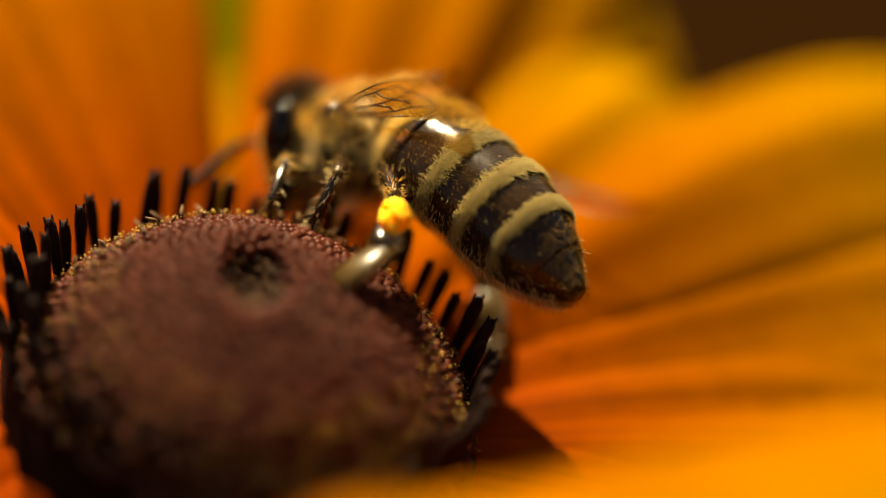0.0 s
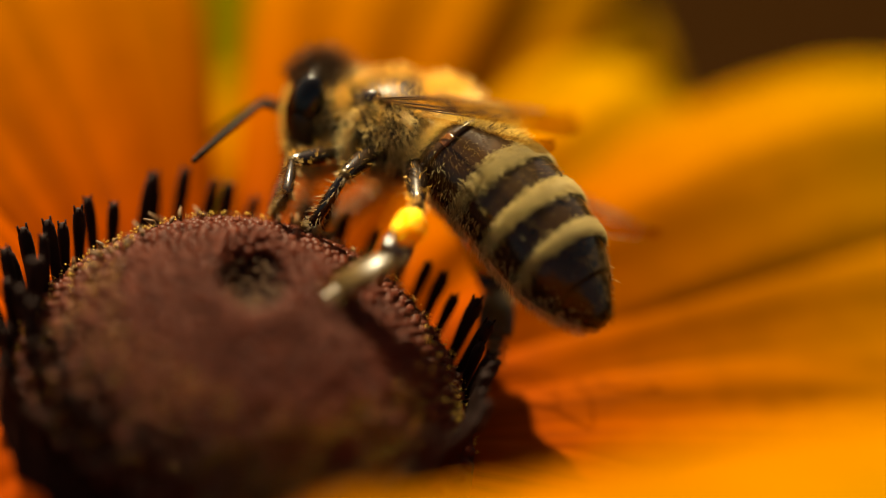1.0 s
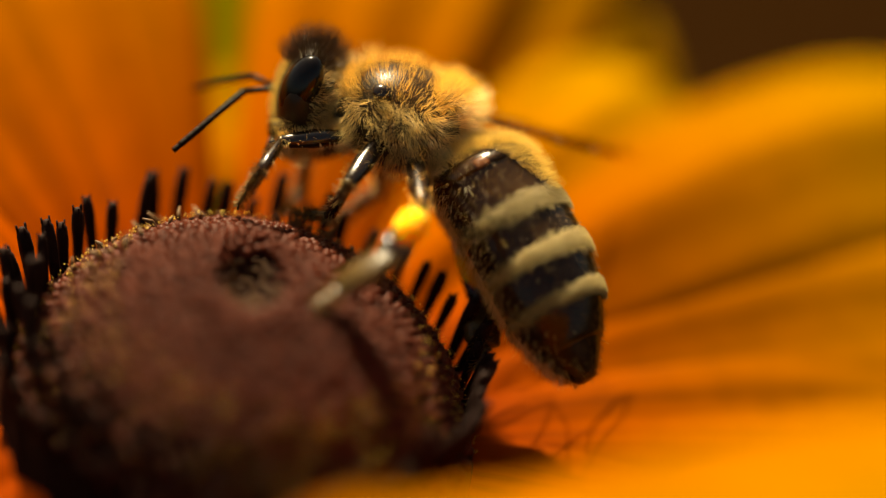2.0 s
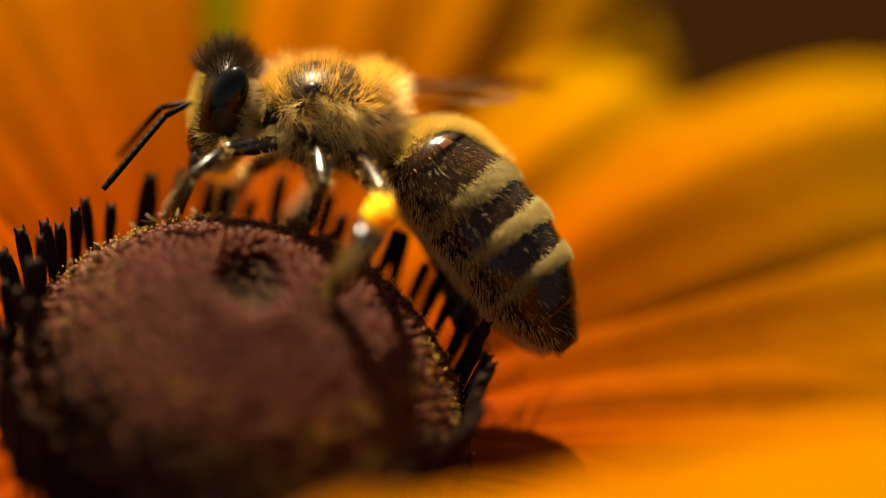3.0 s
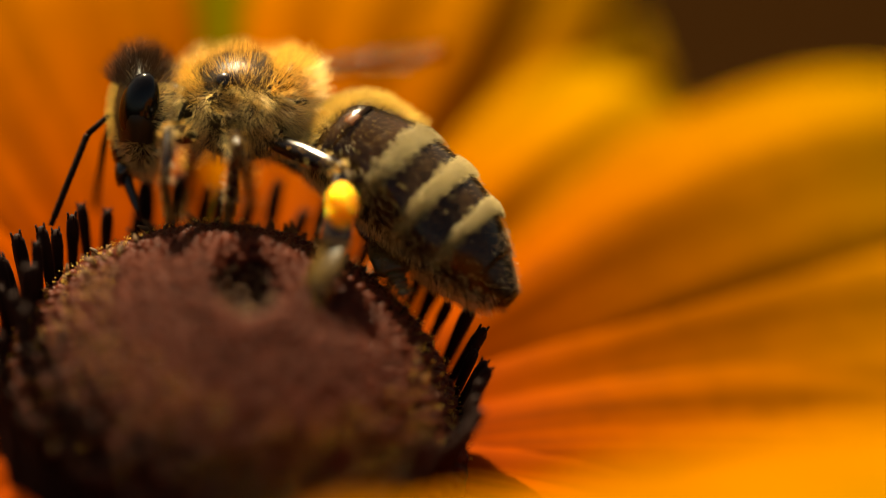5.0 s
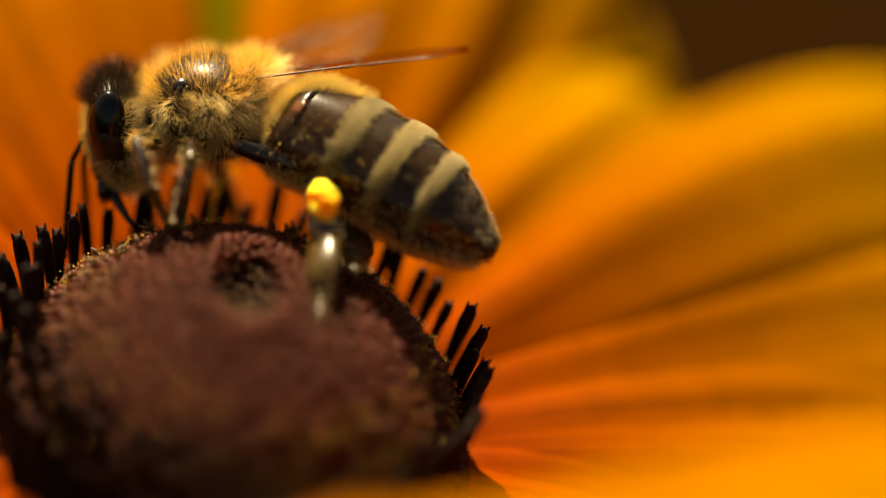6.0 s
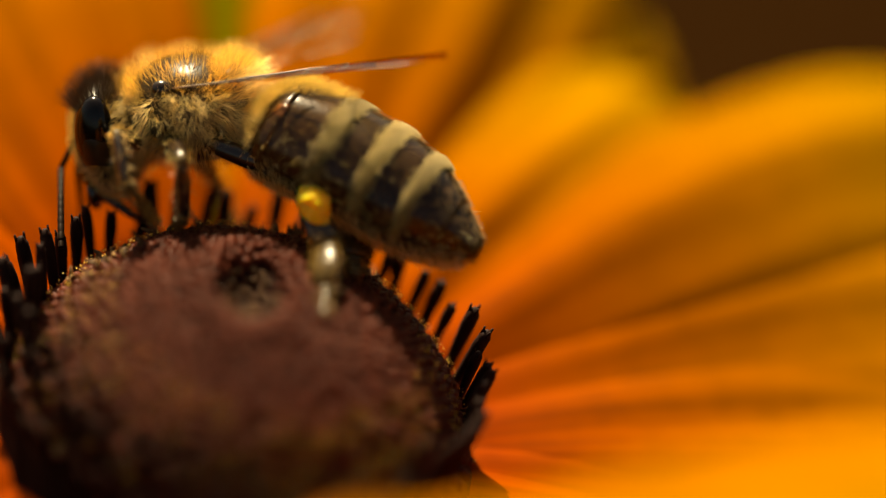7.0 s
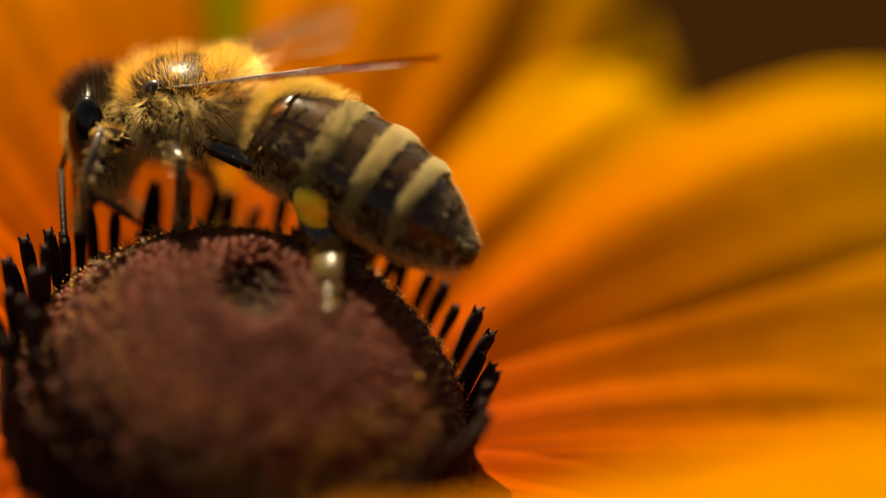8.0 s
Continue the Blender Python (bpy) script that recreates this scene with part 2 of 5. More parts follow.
def petal(flower, angle, length, width, rise, droop, curl, seed, root=6.3, sink=-1.2):
    """One ray petal: a ribbed strap that leaves the head at an angle, first rising, then drooping, its sides curled."""
    rnd = random.Random(seed)
    nu, nv = 28, 17
    phase, ripple = rnd.uniform(0, 6), rnd.uniform(0.3, 0.6)
    sway = rnd.uniform(-0.08, 0.08)
    grid = np.zeros((2, nu + 1, nv + 1, 3))
    for i in range(nu + 1):
        s = i / nu
        half = 0.5 * width * (0.30 + 0.70 * math.sin(min(1, s * 1.5) * math.pi / 2)) * (1 if s < 0.8 else math.sqrt(max(0.004, 1 - ((s - 0.8) / 0.2) ** 2)))
        out = root + length * s
        z0 = sink + rise * math.sin(s * math.pi * 0.6) - droop * s ** 2
        for j in range(nv + 1):
            w = 2 * j / nv - 1
            x = w * half + sway * length * s * s
            z = z0 - curl * w * w * half * 0.35 + 0.2 * math.cos(w * 9.4 + phase * 0.1) * min(1, 3 * s) + ripple * math.sin(5 * s + 2 * w + phase) * s
            grid[0, i, j] = (out, x, z)
            grid[1, i, j] = (out, x, z - 0.16)
    c, sn = math.cos(angle), math.sin(angle)
    flat = grid.reshape(-1, 3)
    verts = np.stack([flat[:, 0] * c - flat[:, 1] * sn, flat[:, 0] * sn + flat[:, 1] * c, flat[:, 2]], 1)
    def idx(k, i, j):
        return (k * (nu + 1) + i) * (nv + 1) + j
    faces = []
    for i in range(nu):
        for j in range(nv):
            faces.append((idx(0, i, j), idx(0, i + 1, j), idx(0, i + 1, j + 1), idx(0, i, j + 1)))
            faces.append((idx(1, i, j), idx(1, i, j + 1), idx(1, i + 1, j + 1), idx(1, i + 1, j)))
        for j in (0, nv):
            faces.append((idx(0, i, j), idx(1, i, j), idx(1, i + 1, j), idx(0, i + 1, j)))
    for j in range(nv):
        for i in (0, nu):
            faces.append((idx(0, i, j), idx(0, i, j + 1), idx(1, i, j + 1), idx(1, i, j)))
    ob = raw("petal", verts, faces, PETAL, flower, smooth=True)
    layer = ob.data.uv_layers.new(name="UVMap")
    for loop in ob.data.loops:
        k = loop.vertex_index % ((nu + 1) * (nv + 1))
        layer.data[loop.index].uv = ((k // (nv + 1)) / nu, (k % (nv + 1)) / nv + seed * 3.7)
    return ob


def floret_mesh():
    """A closed disc floret: a slightly club-shaped rod with a blunt, notched end."""
    bm = tube([(0, 0, -0.7), (0, 0, 0), (0.02, 0, 0.6), (0.05, 0, 1.2), (0.08, 0, 1.55), (0.09, 0, 1.72)], [0.13, 0.15, 0.17, 0.2, 0.18, 0.08], sides=8)
    for k in range(3):
        a = 2.1 * k + 0.4
        tube([(0.06 + 0.1 * math.cos(a), 0.1 * math.sin(a), 1.5), (0.08 + 0.15 * math.cos(a), 0.15 * math.sin(a), 1.78)], [0.07, 0.03], sides=5, bm=bm)
    bmesh.ops.scale(bm, vec=(MM, MM, MM), verts=bm.verts)
    me = bpy.data.meshes.new("disc_floret")
    bm.to_mesh(me)
    bm.free()
    me.polygons.foreach_set("use_smooth", [True] * len(me.polygons))
    me.materials.append(FLORET)
    return me


def bud_mesh():
    bm = ball((0.175, 0.175, 0.17), seg=8, rings=6)
    bmesh.ops.scale(bm, vec=(MM, MM, MM), verts=bm.verts)
    me = bpy.data.meshes.new("bud")
    bm.to_mesh(me)
    bm.free()
    me.polygons.foreach_set("use_smooth", [True] * len(me.polygons))
    me.materials.append(BUD)
    return me


def make_flower():
    flower = tagged(new("flower"), "orange-gold coneflower with a dark purple-brown domed cone, petals spread round it", "flower")
    flower.matrix_world = TILT
    # cone
    bm = bmesh.new()
    seg, rings = 96, 60
    rows = []
    for i in range(1, rings + 1):
        r = (R_CONE + 1.0) * (i / rings)
        rows.append([bm.verts.new((r * math.cos(a), r * math.sin(a), cone_height(r * math.cos(a), r * math.sin(a)))) for a in (2 * math.pi * k / seg for k in range(seg))])
    top = bm.verts.new((0, 0, cone_height(0, 0)))
    for k in range(seg):
        bm.faces.new((top, rows[0][k], rows[0][(k + 1) % seg]))
    for a, b in zip(rows, rows[1:]):
        for k in range(seg):
            bm.faces.new((a[k], b[k], b[(k + 1) % seg], a[(k + 1) % seg]))
    under = bm.verts.new((0, 0, -4.5))
    for k in range(seg):
        bm.faces.new((rows[-1][(k + 1) % seg], rows[-1][k], under))
    cone = part("cone", bm, CONE, flower, "domed purple-brown cone of tight buds with a dark pit on top")
    # buds in a spiral
    rnd = random.Random(4)
    shape = bud_mesh()
    own, rest_v, rest_f, pit_v, pit_f = 0, [], [], [], []
    base_v = [v.co / MM for v in shape.vertices]
    base_f = [tuple(f.vertices) for f in shape.polygons]
    total = 2050
    for k in range(total):
        r = (R_CONE + 0.1) * math.sqrt((k + 0.5) / total)
        a = k * 2.399963 + rnd.uniform(-0.1, 0.1) / (r + 0.5)
        r += rnd.uniform(-0.06, 0.06)
        x, y = r * math.cos(a), r * math.sin(a)
        d = math.hypot(x - PIT.x, 0.72 * (y - PIT.y))
        n = cone_normal(x, y)
        size = rnd.uniform(0.85, 1.1) * (0.7 if d < 1.0 else 1)
        turn = n.to_track_quat("Z", "X").to_matrix().to_4x4()
        at = Vector((x, y, cone_height(x, y) - rnd.uniform(0.0, 0.06)))
        m = Matrix.Translation(at) @ turn @ Matrix.Diagonal((size, size, size, 1))
        if own < 300 and y < 0.5 and x < 2.5 and r < 5.2 and d > 0.95:
            ob = new("bud", shape)
            ob.parent = cone
            ob.matrix_basis = Matrix.Translation(at * MM) @ turn @ Matrix.Diagonal((size, size, size, 1))
            own += 1
        else:
            vs, fs = (pit_v, pit_f) if d < 0.95 else (rest_v, rest_f)
            o = len(vs)
            vs += [tuple(m @ v) for v in base_v]
            fs += [tuple(o + i for i in f) for f in base_f]
    tagged(raw("bud_cluster", rest_v, rest_f, BUD, cone, smooth=True), kind="stuff")
    tagged(raw("pit_lining", pit_v, pit_f, HOLLOW, cone, "dark unopened buds lining the pit", smooth=True), kind="stuff")
    # bristles and pollen dust on the cone
    spots = []
    for _ in range(1500):
        a, r = rnd.uniform(0, 6.2832), (R_CONE - 0.2) * math.sqrt(rnd.uniform(0.02, 1))
        x, y = r * math.cos(a), r * math.sin(a)
        spots.append((Vector((x, y, cone_height(x, y) + 0.1)), cone_normal(x, y)))
    hairs("bristles", spots, BRISTLE, cone, (0.15, 0.4), 0.007, "short reddish bristles")
    dv, df = [], []
    for _ in range(1100):
        a, r = rnd.uniform(0, 6.2832), rnd.uniform(4.2, R_CONE)
        x, y = r * math.cos(a), r * math.sin(a)
        at = Vector((x, y, cone_height(x, y))) + cone_normal(x, y) * rnd.uniform(0.2, 0.3)
        s, o = rnd.uniform(0.015, 0.04), len(dv)
        dv += [tuple(at + s * Vector(c)) for c in ((1, 0, 0), (-1, 0, 0), (0, 1, 0), (0, -1, 0), (0, 0, 1), (0, 0, -1))]
        df += [tuple(o + i for i in f) for f in ((0, 2, 4), (2, 1, 4), (1, 3, 4), (3, 0, 4), (2, 0, 5), (1, 2, 5), (3, 1, 5), (0, 3, 5))]
    tagged(raw("pollen_grains", dv, df, DUST, cone, "scattered yellow pollen grains", smooth=True), kind="stuff")
    # withered anthers along the rim
    bm = bmesh.new()
    for _ in range(70):
        a, r = radians(rnd.uniform(40, 175)), rnd.uniform(4.3, 5.9)
        x, y = r * math.cos(a), r * math.sin(a)
        at, n = Vector((x, y, cone_height(x, y) + 0.08)), cone_normal(x, y)
        side = Vector((rnd.gauss(0, 1), rnd.gauss(0, 1), rnd.gauss(0, 0.4))).normalized()
        ln = rnd.uniform(0.15, 0.4)
        tube([at, at + n * ln * 0.6 + side * ln * 0.25, at + n * ln * 0.8 + side * ln], [0.05, rnd.uniform(0.05, 0.09), 0.03], sides=6, bm=bm)
    tagged(part("withered_anthers", bm, ANTHER, cone, "curled brown withered anthers on the rim"), kind="stuff")
    # ring of disc florets
    fm = floret_mesh()
    for ring, (count, r0, z0, out) in enumerate(((58, 6.3, 0.2, 14), (66, 6.75, -0.45, 22), (52, 5.85, 0.35, 12), (46, 5.4, 0.75, 12), (40, 4.9, 1.15, 12), (34, 4.4, 1.6, 12))):
        for k in range(count):
            a = 2 * math.pi * (k + 0.5 * ring + rnd.uniform(-0.25, 0.25)) / count
            low = 190 < math.degrees(a) % 360 < 295  # shorter on this side, with extra inner dark rows added to imitate shade
            if ring > 1 and not low:
                continue
            near_bee = math.degrees(a) % 360 > 315 or math.degrees(a) < 75  # here one row stands, tall and upright
            if (near_bee or 75 < math.degrees(a) % 360 < 150) and ring > 0:
                continue
            s = rnd.uniform(0.85, 1.12) * (0.8 if low else 1) * (1, 1, 0.85, 0.75, 0.62, 0.5)[ring]
            ob = new("disc_floret", fm)
            ob.parent = flower
            ob.matrix_basis = (Matrix.Translation(Vector((r0 * math.cos(a), r0 * math.sin(a), z0 + (0.5 if near_bee else 0))) * MM) @ Matrix.Rotation(a, 4, "Z")
                               @ Matrix.Rotation(radians((4 if near_bee else out) + rnd.uniform(-8, 8)), 4, "Y") @ Matrix.Rotation(radians(rnd.uniform(-7, 7)), 4, "X") @ Matrix.Diagonal((s, s, s * rnd.uniform(0.95, 1.25) * (1.08 if 85 < math.degrees(a) < 175 else 1), 1)))
    # petals: angle, length, width, rise, droop, curl
    for k, (deg, length, width, rise, droop, curl) in enumerate(PETALS):
        petal(flower, radians(deg), length, width, rise, droop, curl, k)
    # stem
    inv = TILT.inverted()
    foot = (inv @ Vector((-0.04, 0.03, 0.0))) / MM
    bm = tube([(0, 0, -3.5), (0, 0, -20), (foot.x * 0.3, foot.y * 0.3, -200), foot * 1.0], [2.6, 1.9, 2.2, 3.0], sides=12)
    part("stem", bm, STEM, flower, "slender green stem")
    bm = bmesh.new()
    grid = []
    for i in range(21):  # a leaf below the head
        s = i / 20
        half = 9.0 * math.sin(math.pi * min(1, 0.06 + 0.94 * s)) ** 0.8 + 0.3
        grid.append([bm.verts.new((-3 + 6 * s + half * w, 2 + 52 * s, -30 + 30 * math.sin(s * 1.7) - 1.6 * (1 - abs(w)) + 0.5 * math.sin(9 * s + 5 * w))) for w in (-1, -0.6, -0.25, 0, 0.25, 0.6, 1)])
    for a, c in zip(grid, grid[1:]):
        for k in range(6):
            bm.faces.new((a[k], a[k + 1], c[k + 1], c[k]))
    leaf = part("leaf", bm, LEAF, flower, "broad green leaf on the stem")
    leaf.modifiers.new("thickness", "SOLIDIFY").thickness = 0.0003
    return flower


PETALS = [
    (-18, 26, 12, 1.2, 6.5, 0.5), (-5, 26, 12.5, 0.8, 6, 0.4), (8, 27, 11.5, 1.7, 5, 1.0), (19, 27, 12.5, 3.5, 4.2, 0.9), (41, 23, 11.5, 6.0, 1.8, 2.0), (73, 26, 9.5, 4.2, 2, 0.9),
    (80, 26, 8.5, 5.2, 1, 0.5), (112, 27, 11, 5.8, 1, 0.8), (126, 26, 12, 5.4, 2, 1.2), (145, 26, 12, 4, 2, 1.2), (163, 26, 12, 3.5, 2, 1.2), (181, 26, 12, -2, 5, 0.5),
    (200, 25, 9, -6, 7, 0.8), (222, 25, 9, -8, 6, 0.8), (244, 25, 10, -6, 5, 0.8), (265, 25, 10, 7.5, 3, 0.8), (286, 25, 11, 15.4, 1, 0.6), (304, 25, 15, 17.0, 0, 0.5), (323, 25, 14, 3.5, 4, 0.8), (338, 27, 11, 2.2, 5.5, 0.9),
    (12, 25, 10, -1.5, 7, 0.6), (135, 27, 11, -1.5, 6, 0.6), (119, 27, 11, -1.5, 6, 0.6), (153, 27, 11, -1.5, 7, 0.6), (-5, 25, 10, -1.5, 8, 0.6), (-22, 25, 11, -1.5, 8, 0.6), (30, 26, 11.5, 4.4, 3.4, 1.0), (79, 25, 8, -1.5, 7, 0.6), (56, 16, 8, 3.8, 1, 1.4), (65, 23, 9, 2.4, 2.4, 1.2), (47, 27, 11, -1, 5, 0.6),
]
make_flower()


# ---- honey bee: x forward, y to its left, z up ----
def shell_spots(size, count, seed, keep=lambda n: True, shape=None, at=(0, 0, 0)):
    """Evenly spread places and normals on an ellipsoid."""
    rnd, out = random.Random(seed), []
    for k in range(count):
        z = 1 - 2 * (k + 0.5) / count
        a, r = k * 2.399963 + rnd.uniform(-0.3, 0.3), math.sqrt(max(0, 1 - z * z))
        n = Vector((r * math.cos(a), r * math.sin(a), z))
        if not keep(n):
            continue
        c = shape(n.copy()) if shape else n
        out.append((Vector((c.x * size[0], c.y * size[1], c.z * size[2])) + Vector(at), Vector((n.x / size[0], n.y / size[1], n.z / size[2])).normalized()))
    return out


def head_shape(c):
    """Seen from the front a rounded triangle, narrow at the mouth."""
    k = 1 - 0.42 * max(0, -c.z) ** 1.4
    return Vector((c.x * (1 - 0.15 * max(0, -c.z)), c.y * k, c.z))


ABDOMEN_LENGTH = 7.85


def abdomen_radius(s):
    """Half height of the abdomen along its length, 0 at the waist and 1 at the tip."""
    front = 1 - (1 - min(1, s / 0.17)) ** 2.2
    rear = 1.0 if s < 0.5 else 1 - 0.80 * ((s - 0.5) / 0.5) ** 2.7
    return 1.76 * max(0.12, front) * max(0.05, rear) * (0.93 + 0.07 * math.sin(s * 3.14))


def abdomen_point(s, a, extra=0.0):
    """A place on the abdomen; a is 0 on the back and pi on the belly."""
    r = abdomen_radius(s) + extra
    z = math.cos(a) * r * (0.95 if math.cos(a) > 0 else 0.88)
    arch = 0.30 * math.sin(min(1, s / 0.9) * math.pi) + 0.12 * math.sin(min(1, s * 3) * math.pi / 2) * (1 - s)
    return Vector((-s * ABDOMEN_LENGTH, math.sin(a) * r * 0.95, z + arch))


def abdomen_normal(s, a):
    h = 0.01
    du = abdomen_point(min(1, s + h), a) - abdomen_point(max(0, s - h), a)
    dv = abdomen_point(s, a + h) - abdomen_point(s, a - h)
    n = dv.cross(du).normalized()
    p = abdomen_point(s, a)
    return n if n.dot(Vector((0, p.y, p.z - 0.4))) > 0 else -n


def abdomen_strip(s0, s1, a0, a1, lift0, lift1, nu=8, nv=40, depth=0.1):
    """A curved plate over part of the abdomen, with its own thickness."""
    bm = bmesh.new()
    g = {}
    for k in range(2):
        for i in range(nu + 1):
            s = s0 + (s1 - s0) * i / nu
            lift = lift0 + (lift1 - lift0) * i / nu - k * depth
            for j in range(nv + 1):
                g[k, i, j] = bm.verts.new(abdomen_point(s, a0 + (a1 - a0) * j / nv, lift))
    for i in range(nu):
        for j in range(nv):
            bm.faces.new((g[0, i, j], g[0, i + 1, j], g[0, i + 1, j + 1], g[0, i, j + 1]))
            bm.faces.new((g[1, i, j], g[1, i, j + 1], g[1, i + 1, j + 1], g[1, i + 1, j]))
        for j in (0, nv):
            bm.faces.new((g[0, i, j], g[1, i, j], g[1, i + 1, j], g[0, i + 1, j]))
    for j in range(nv):
        for i in (0, nu):
            bm.faces.new((g[0, i, j], g[0, i, j + 1], g[1, i, j + 1], g[1, i, j]))
    bmesh.ops.recalc_face_normals(bm, faces=bm.faces)
    return bm


def make_abdomen(bee):
    bm = bmesh.new()
    rows = []
    for i in range(41):
        s = i / 40
        rows.append([bm.verts.new(abdomen_point(s, 2 * math.pi * k / 36, -0.06)) for k in range(36)])
    for a, b in zip(rows, rows[1:]):
        for k in range(36):
            bm.faces.new((a[k], a[(k + 1) % 36], b[(k + 1) % 36], b[k]))
    bm.faces.new(rows[0][::-1])
    bm.faces.new(rows[-1])
    bmesh.ops.recalc_face_normals(bm, faces=bm.faces)
    body = part("abdomen", bm, TERGITE, bee, "dark glossy brown abdomen with three pale tawny hair bands")
    plates = [(0.02, 0.17), (0.15, 0.36), (0.345, 0.55), (0.535, 0.73), (0.715, 0.88), (0.865, 0.995)]
    for i, (s0, s1) in enumerate(plates):
        bm = abdomen_strip(s0, s1, -2.15, 2.15, -0.02, 0.05 if i < 5 else 0.0)
        part("tergite", bm, AMBER if i < 2 else TERGITE, body)
    for s in (1, -1):
        part("amber_patch", abdomen_strip(0.13, 0.172, s * 0.85, s * 1.1, 0.03, 0.052, nu=4, nv=10), PATCH, body, "small amber patch on the side of the first plates")
    rnd = random.Random(8)
    for s0, s1 in ((0.335, 0.388), (0.525, 0.573), (0.705, 0.74)):
        bm = abdomen_strip(s0 + 0.010, s1 - 0.010, -1.3, 1.3, 0.056, 0.056, nu=4)
        part("hair_band", bm, FELT, body)
        spots = []
        for _ in range(9500):
            a = rnd.gauss(0, 0.92)
            s = rnd.gauss(0.5 * (s0 + s1), 0.34 * (s1 - s0)) + 0.005 * noise.noise((a * 4, s0 * 50, 0))
            spots.append((abdomen_point(s, a, 0.06), abdomen_normal(s, a)))
        hairs("band_hairs", spots, FUR_BAND, body, (0.08, 0.2), 0.006, "pale felted hairs", lean=(-1.6, 0, 0), stray=0.5)
    spots = []
    for _ in range(5000):  # golden fuzz on the first segments
        a = rnd.gauss(0, 0.85)
        s = 0.02 + (0.27 * math.exp(-(a / 0.5) ** 2) + 0.06) * rnd.random() ** 1.5
        spots.append((abdomen_point(s, a, 0.03), abdomen_normal(s, a)))
    for _ in range(2600):
        s, a = rnd.uniform(0.0, 0.11), rnd.uniform(-1.9, 1.9)
        spots.append((abdomen_point(s, a, 0.03), abdomen_normal(s, a)))
    hairs("shoulder_hairs", spots, FUR_PALE, body, (0.2, 0.5), 0.004, "golden fuzz", lean=(-0.5, 0, 0), clump=0.3)
    spots = []
    for _ in range(800):  # short gold nap down the sides of the second plate
        s, a = rnd.uniform(0.04, 0.36), rnd.choice((-1, 1)) * rnd.uniform(0.8, 2.4)
        spots.append((abdomen_point(s, a, 0.05), abdomen_normal(s, a)))
    hairs("side_nap", spots, FUR_NAP, body, (0.1, 0.24), 0.0035, "short gold nap", lean=(-1.0, 0, 0))
    spots = []
    for k in range(4800):  # thin hairs all over, thickest at the tip
        s, a = (rnd.uniform(0.05, 0.9) if k % 4 else rnd.uniform(0.8, 1.0)), rnd.uniform(-math.pi, math.pi)
        spots.append((abdomen_point(s, a, 0.02), abdomen_normal(s, a)))
    hairs("fine_hairs", spots, FUR_NAP, body, (0.07, 0.2), 0.004, "thin golden-brown hairs", lean=(-1.0, 0, 0))
    spots = []
    for _ in range(4200):
        s, a = rnd.uniform(0.08, 0.95), math.pi + rnd.gauss(0, 0.7)
        spots.append((abdomen_point(s, a, -0.04), abdomen_normal(s, a)))
    hairs("belly_hairs", spots, FUR_PALE, body, (0.2, 0.45), 0.006, "pale belly fringe", lean=(-0.8, 0, 0))
    return body


def make_thorax(bee):
    size = (1.95, 1.68, 1.56)
    bm = ball(size, seg=36, rings=24)
    ball((0.55, 1.05, 0.42), at=(-1.25, 0, 0.95), seg=20, rings=12, bm=bm)
    ball((0.75, 0.85, 0.9), at=(-1.45, 0, -0.35), seg=20, rings=12, bm=bm)
    ball((0.5, 0.5, 0.6), at=(1.95, 0, -0.1), seg=16, rings=10, bm=bm)
    tube([(-1.7, 0, -0.4), (-2.0, 0, -0.45), (-2.3, 0, -0.35)], [0.55, 0.3, 0.45], sides=14, bm=bm)
    th = part("thorax", bm, CHITIN, bee, "dark thorax under thick tawny fur")
    for s in (1, -1):
        part("wing_scale", ball((0.32, 0.2, 0.26), at=(0.5, s * 1.62, 0.62), seg=16, rings=10), LEG, th, "glossy brown wing scale")
    lift = lambda n: 0.35 * noise.noise(n * 3.1) + 0.15 * noise.noise(n * 9)
    spots = shell_spots(size, 6500, 1, keep=lambda n: n.z > 0.3 and n.x > -0.45 and lift(n) > -0.08)
    hairs("back_fur", spots, FUR, th, (0.25, 0.65), 0.004, "upright tawny fur with the glossy shield showing through", lean=(-0.1, 0, 0.25), stray=0.3, bend=0.3, clump=0.35)
    hairs("shield_nap", shell_spots(size, 9000, 8, keep=lambda n: n.z > 0.25), FUR_NAP, th, (0.06, 0.16), 0.005, "short olive nap", lean=(-0.9, 0, 0), stray=0.5)
    spots = shell_spots(size, 12000, 9, keep=lambda n: n.z > 0.2 and n.x <= -0.4)
    spots += shell_spots((0.55, 1.05, 0.42), 1800, 2, at=(-1.25, 0, 0.95), keep=lambda n: n.z > -0.3)
    spots += shell_spots(size, 6000, 12, keep=lambda n: n.x > 0.62 and n.z > 0.1)
    hairs("collar_fur", spots, FUR, th, (0.35, 0.95), 0.0048, "long golden fur at collar and rear", lean=(-0.25, 0, 0.2), stray=0.35, bend=0.35, clump=0.6)
    hairs("flank_fur", shell_spots(size, 17000, 3, keep=lambda n: -0.75 < n.z <= 0.34 and noise.noise(n * 2.6) > -0.12), FUR, th, (0.3, 0.85), 0.0048, "tawny side fur in tufts", lean=(-0.3, 0, -0.3), stray=0.35, clump=1.0)
    hairs("breast_fur", shell_spots(size, 1800, 4, keep=lambda n: n.z <= -0.6), FUR, th, (0.3, 0.55), 0.008, "pale breast fur")
    spots = shell_spots((0.75, 0.85, 0.9), 900, 5, at=(-1.45, 0, -0.35), keep=lambda n: n.x < 0.2)
    hairs("waist_fur", spots, FUR_PALE, th, (0.25, 0.55), 0.008, "pale fur at the waist")
    return th


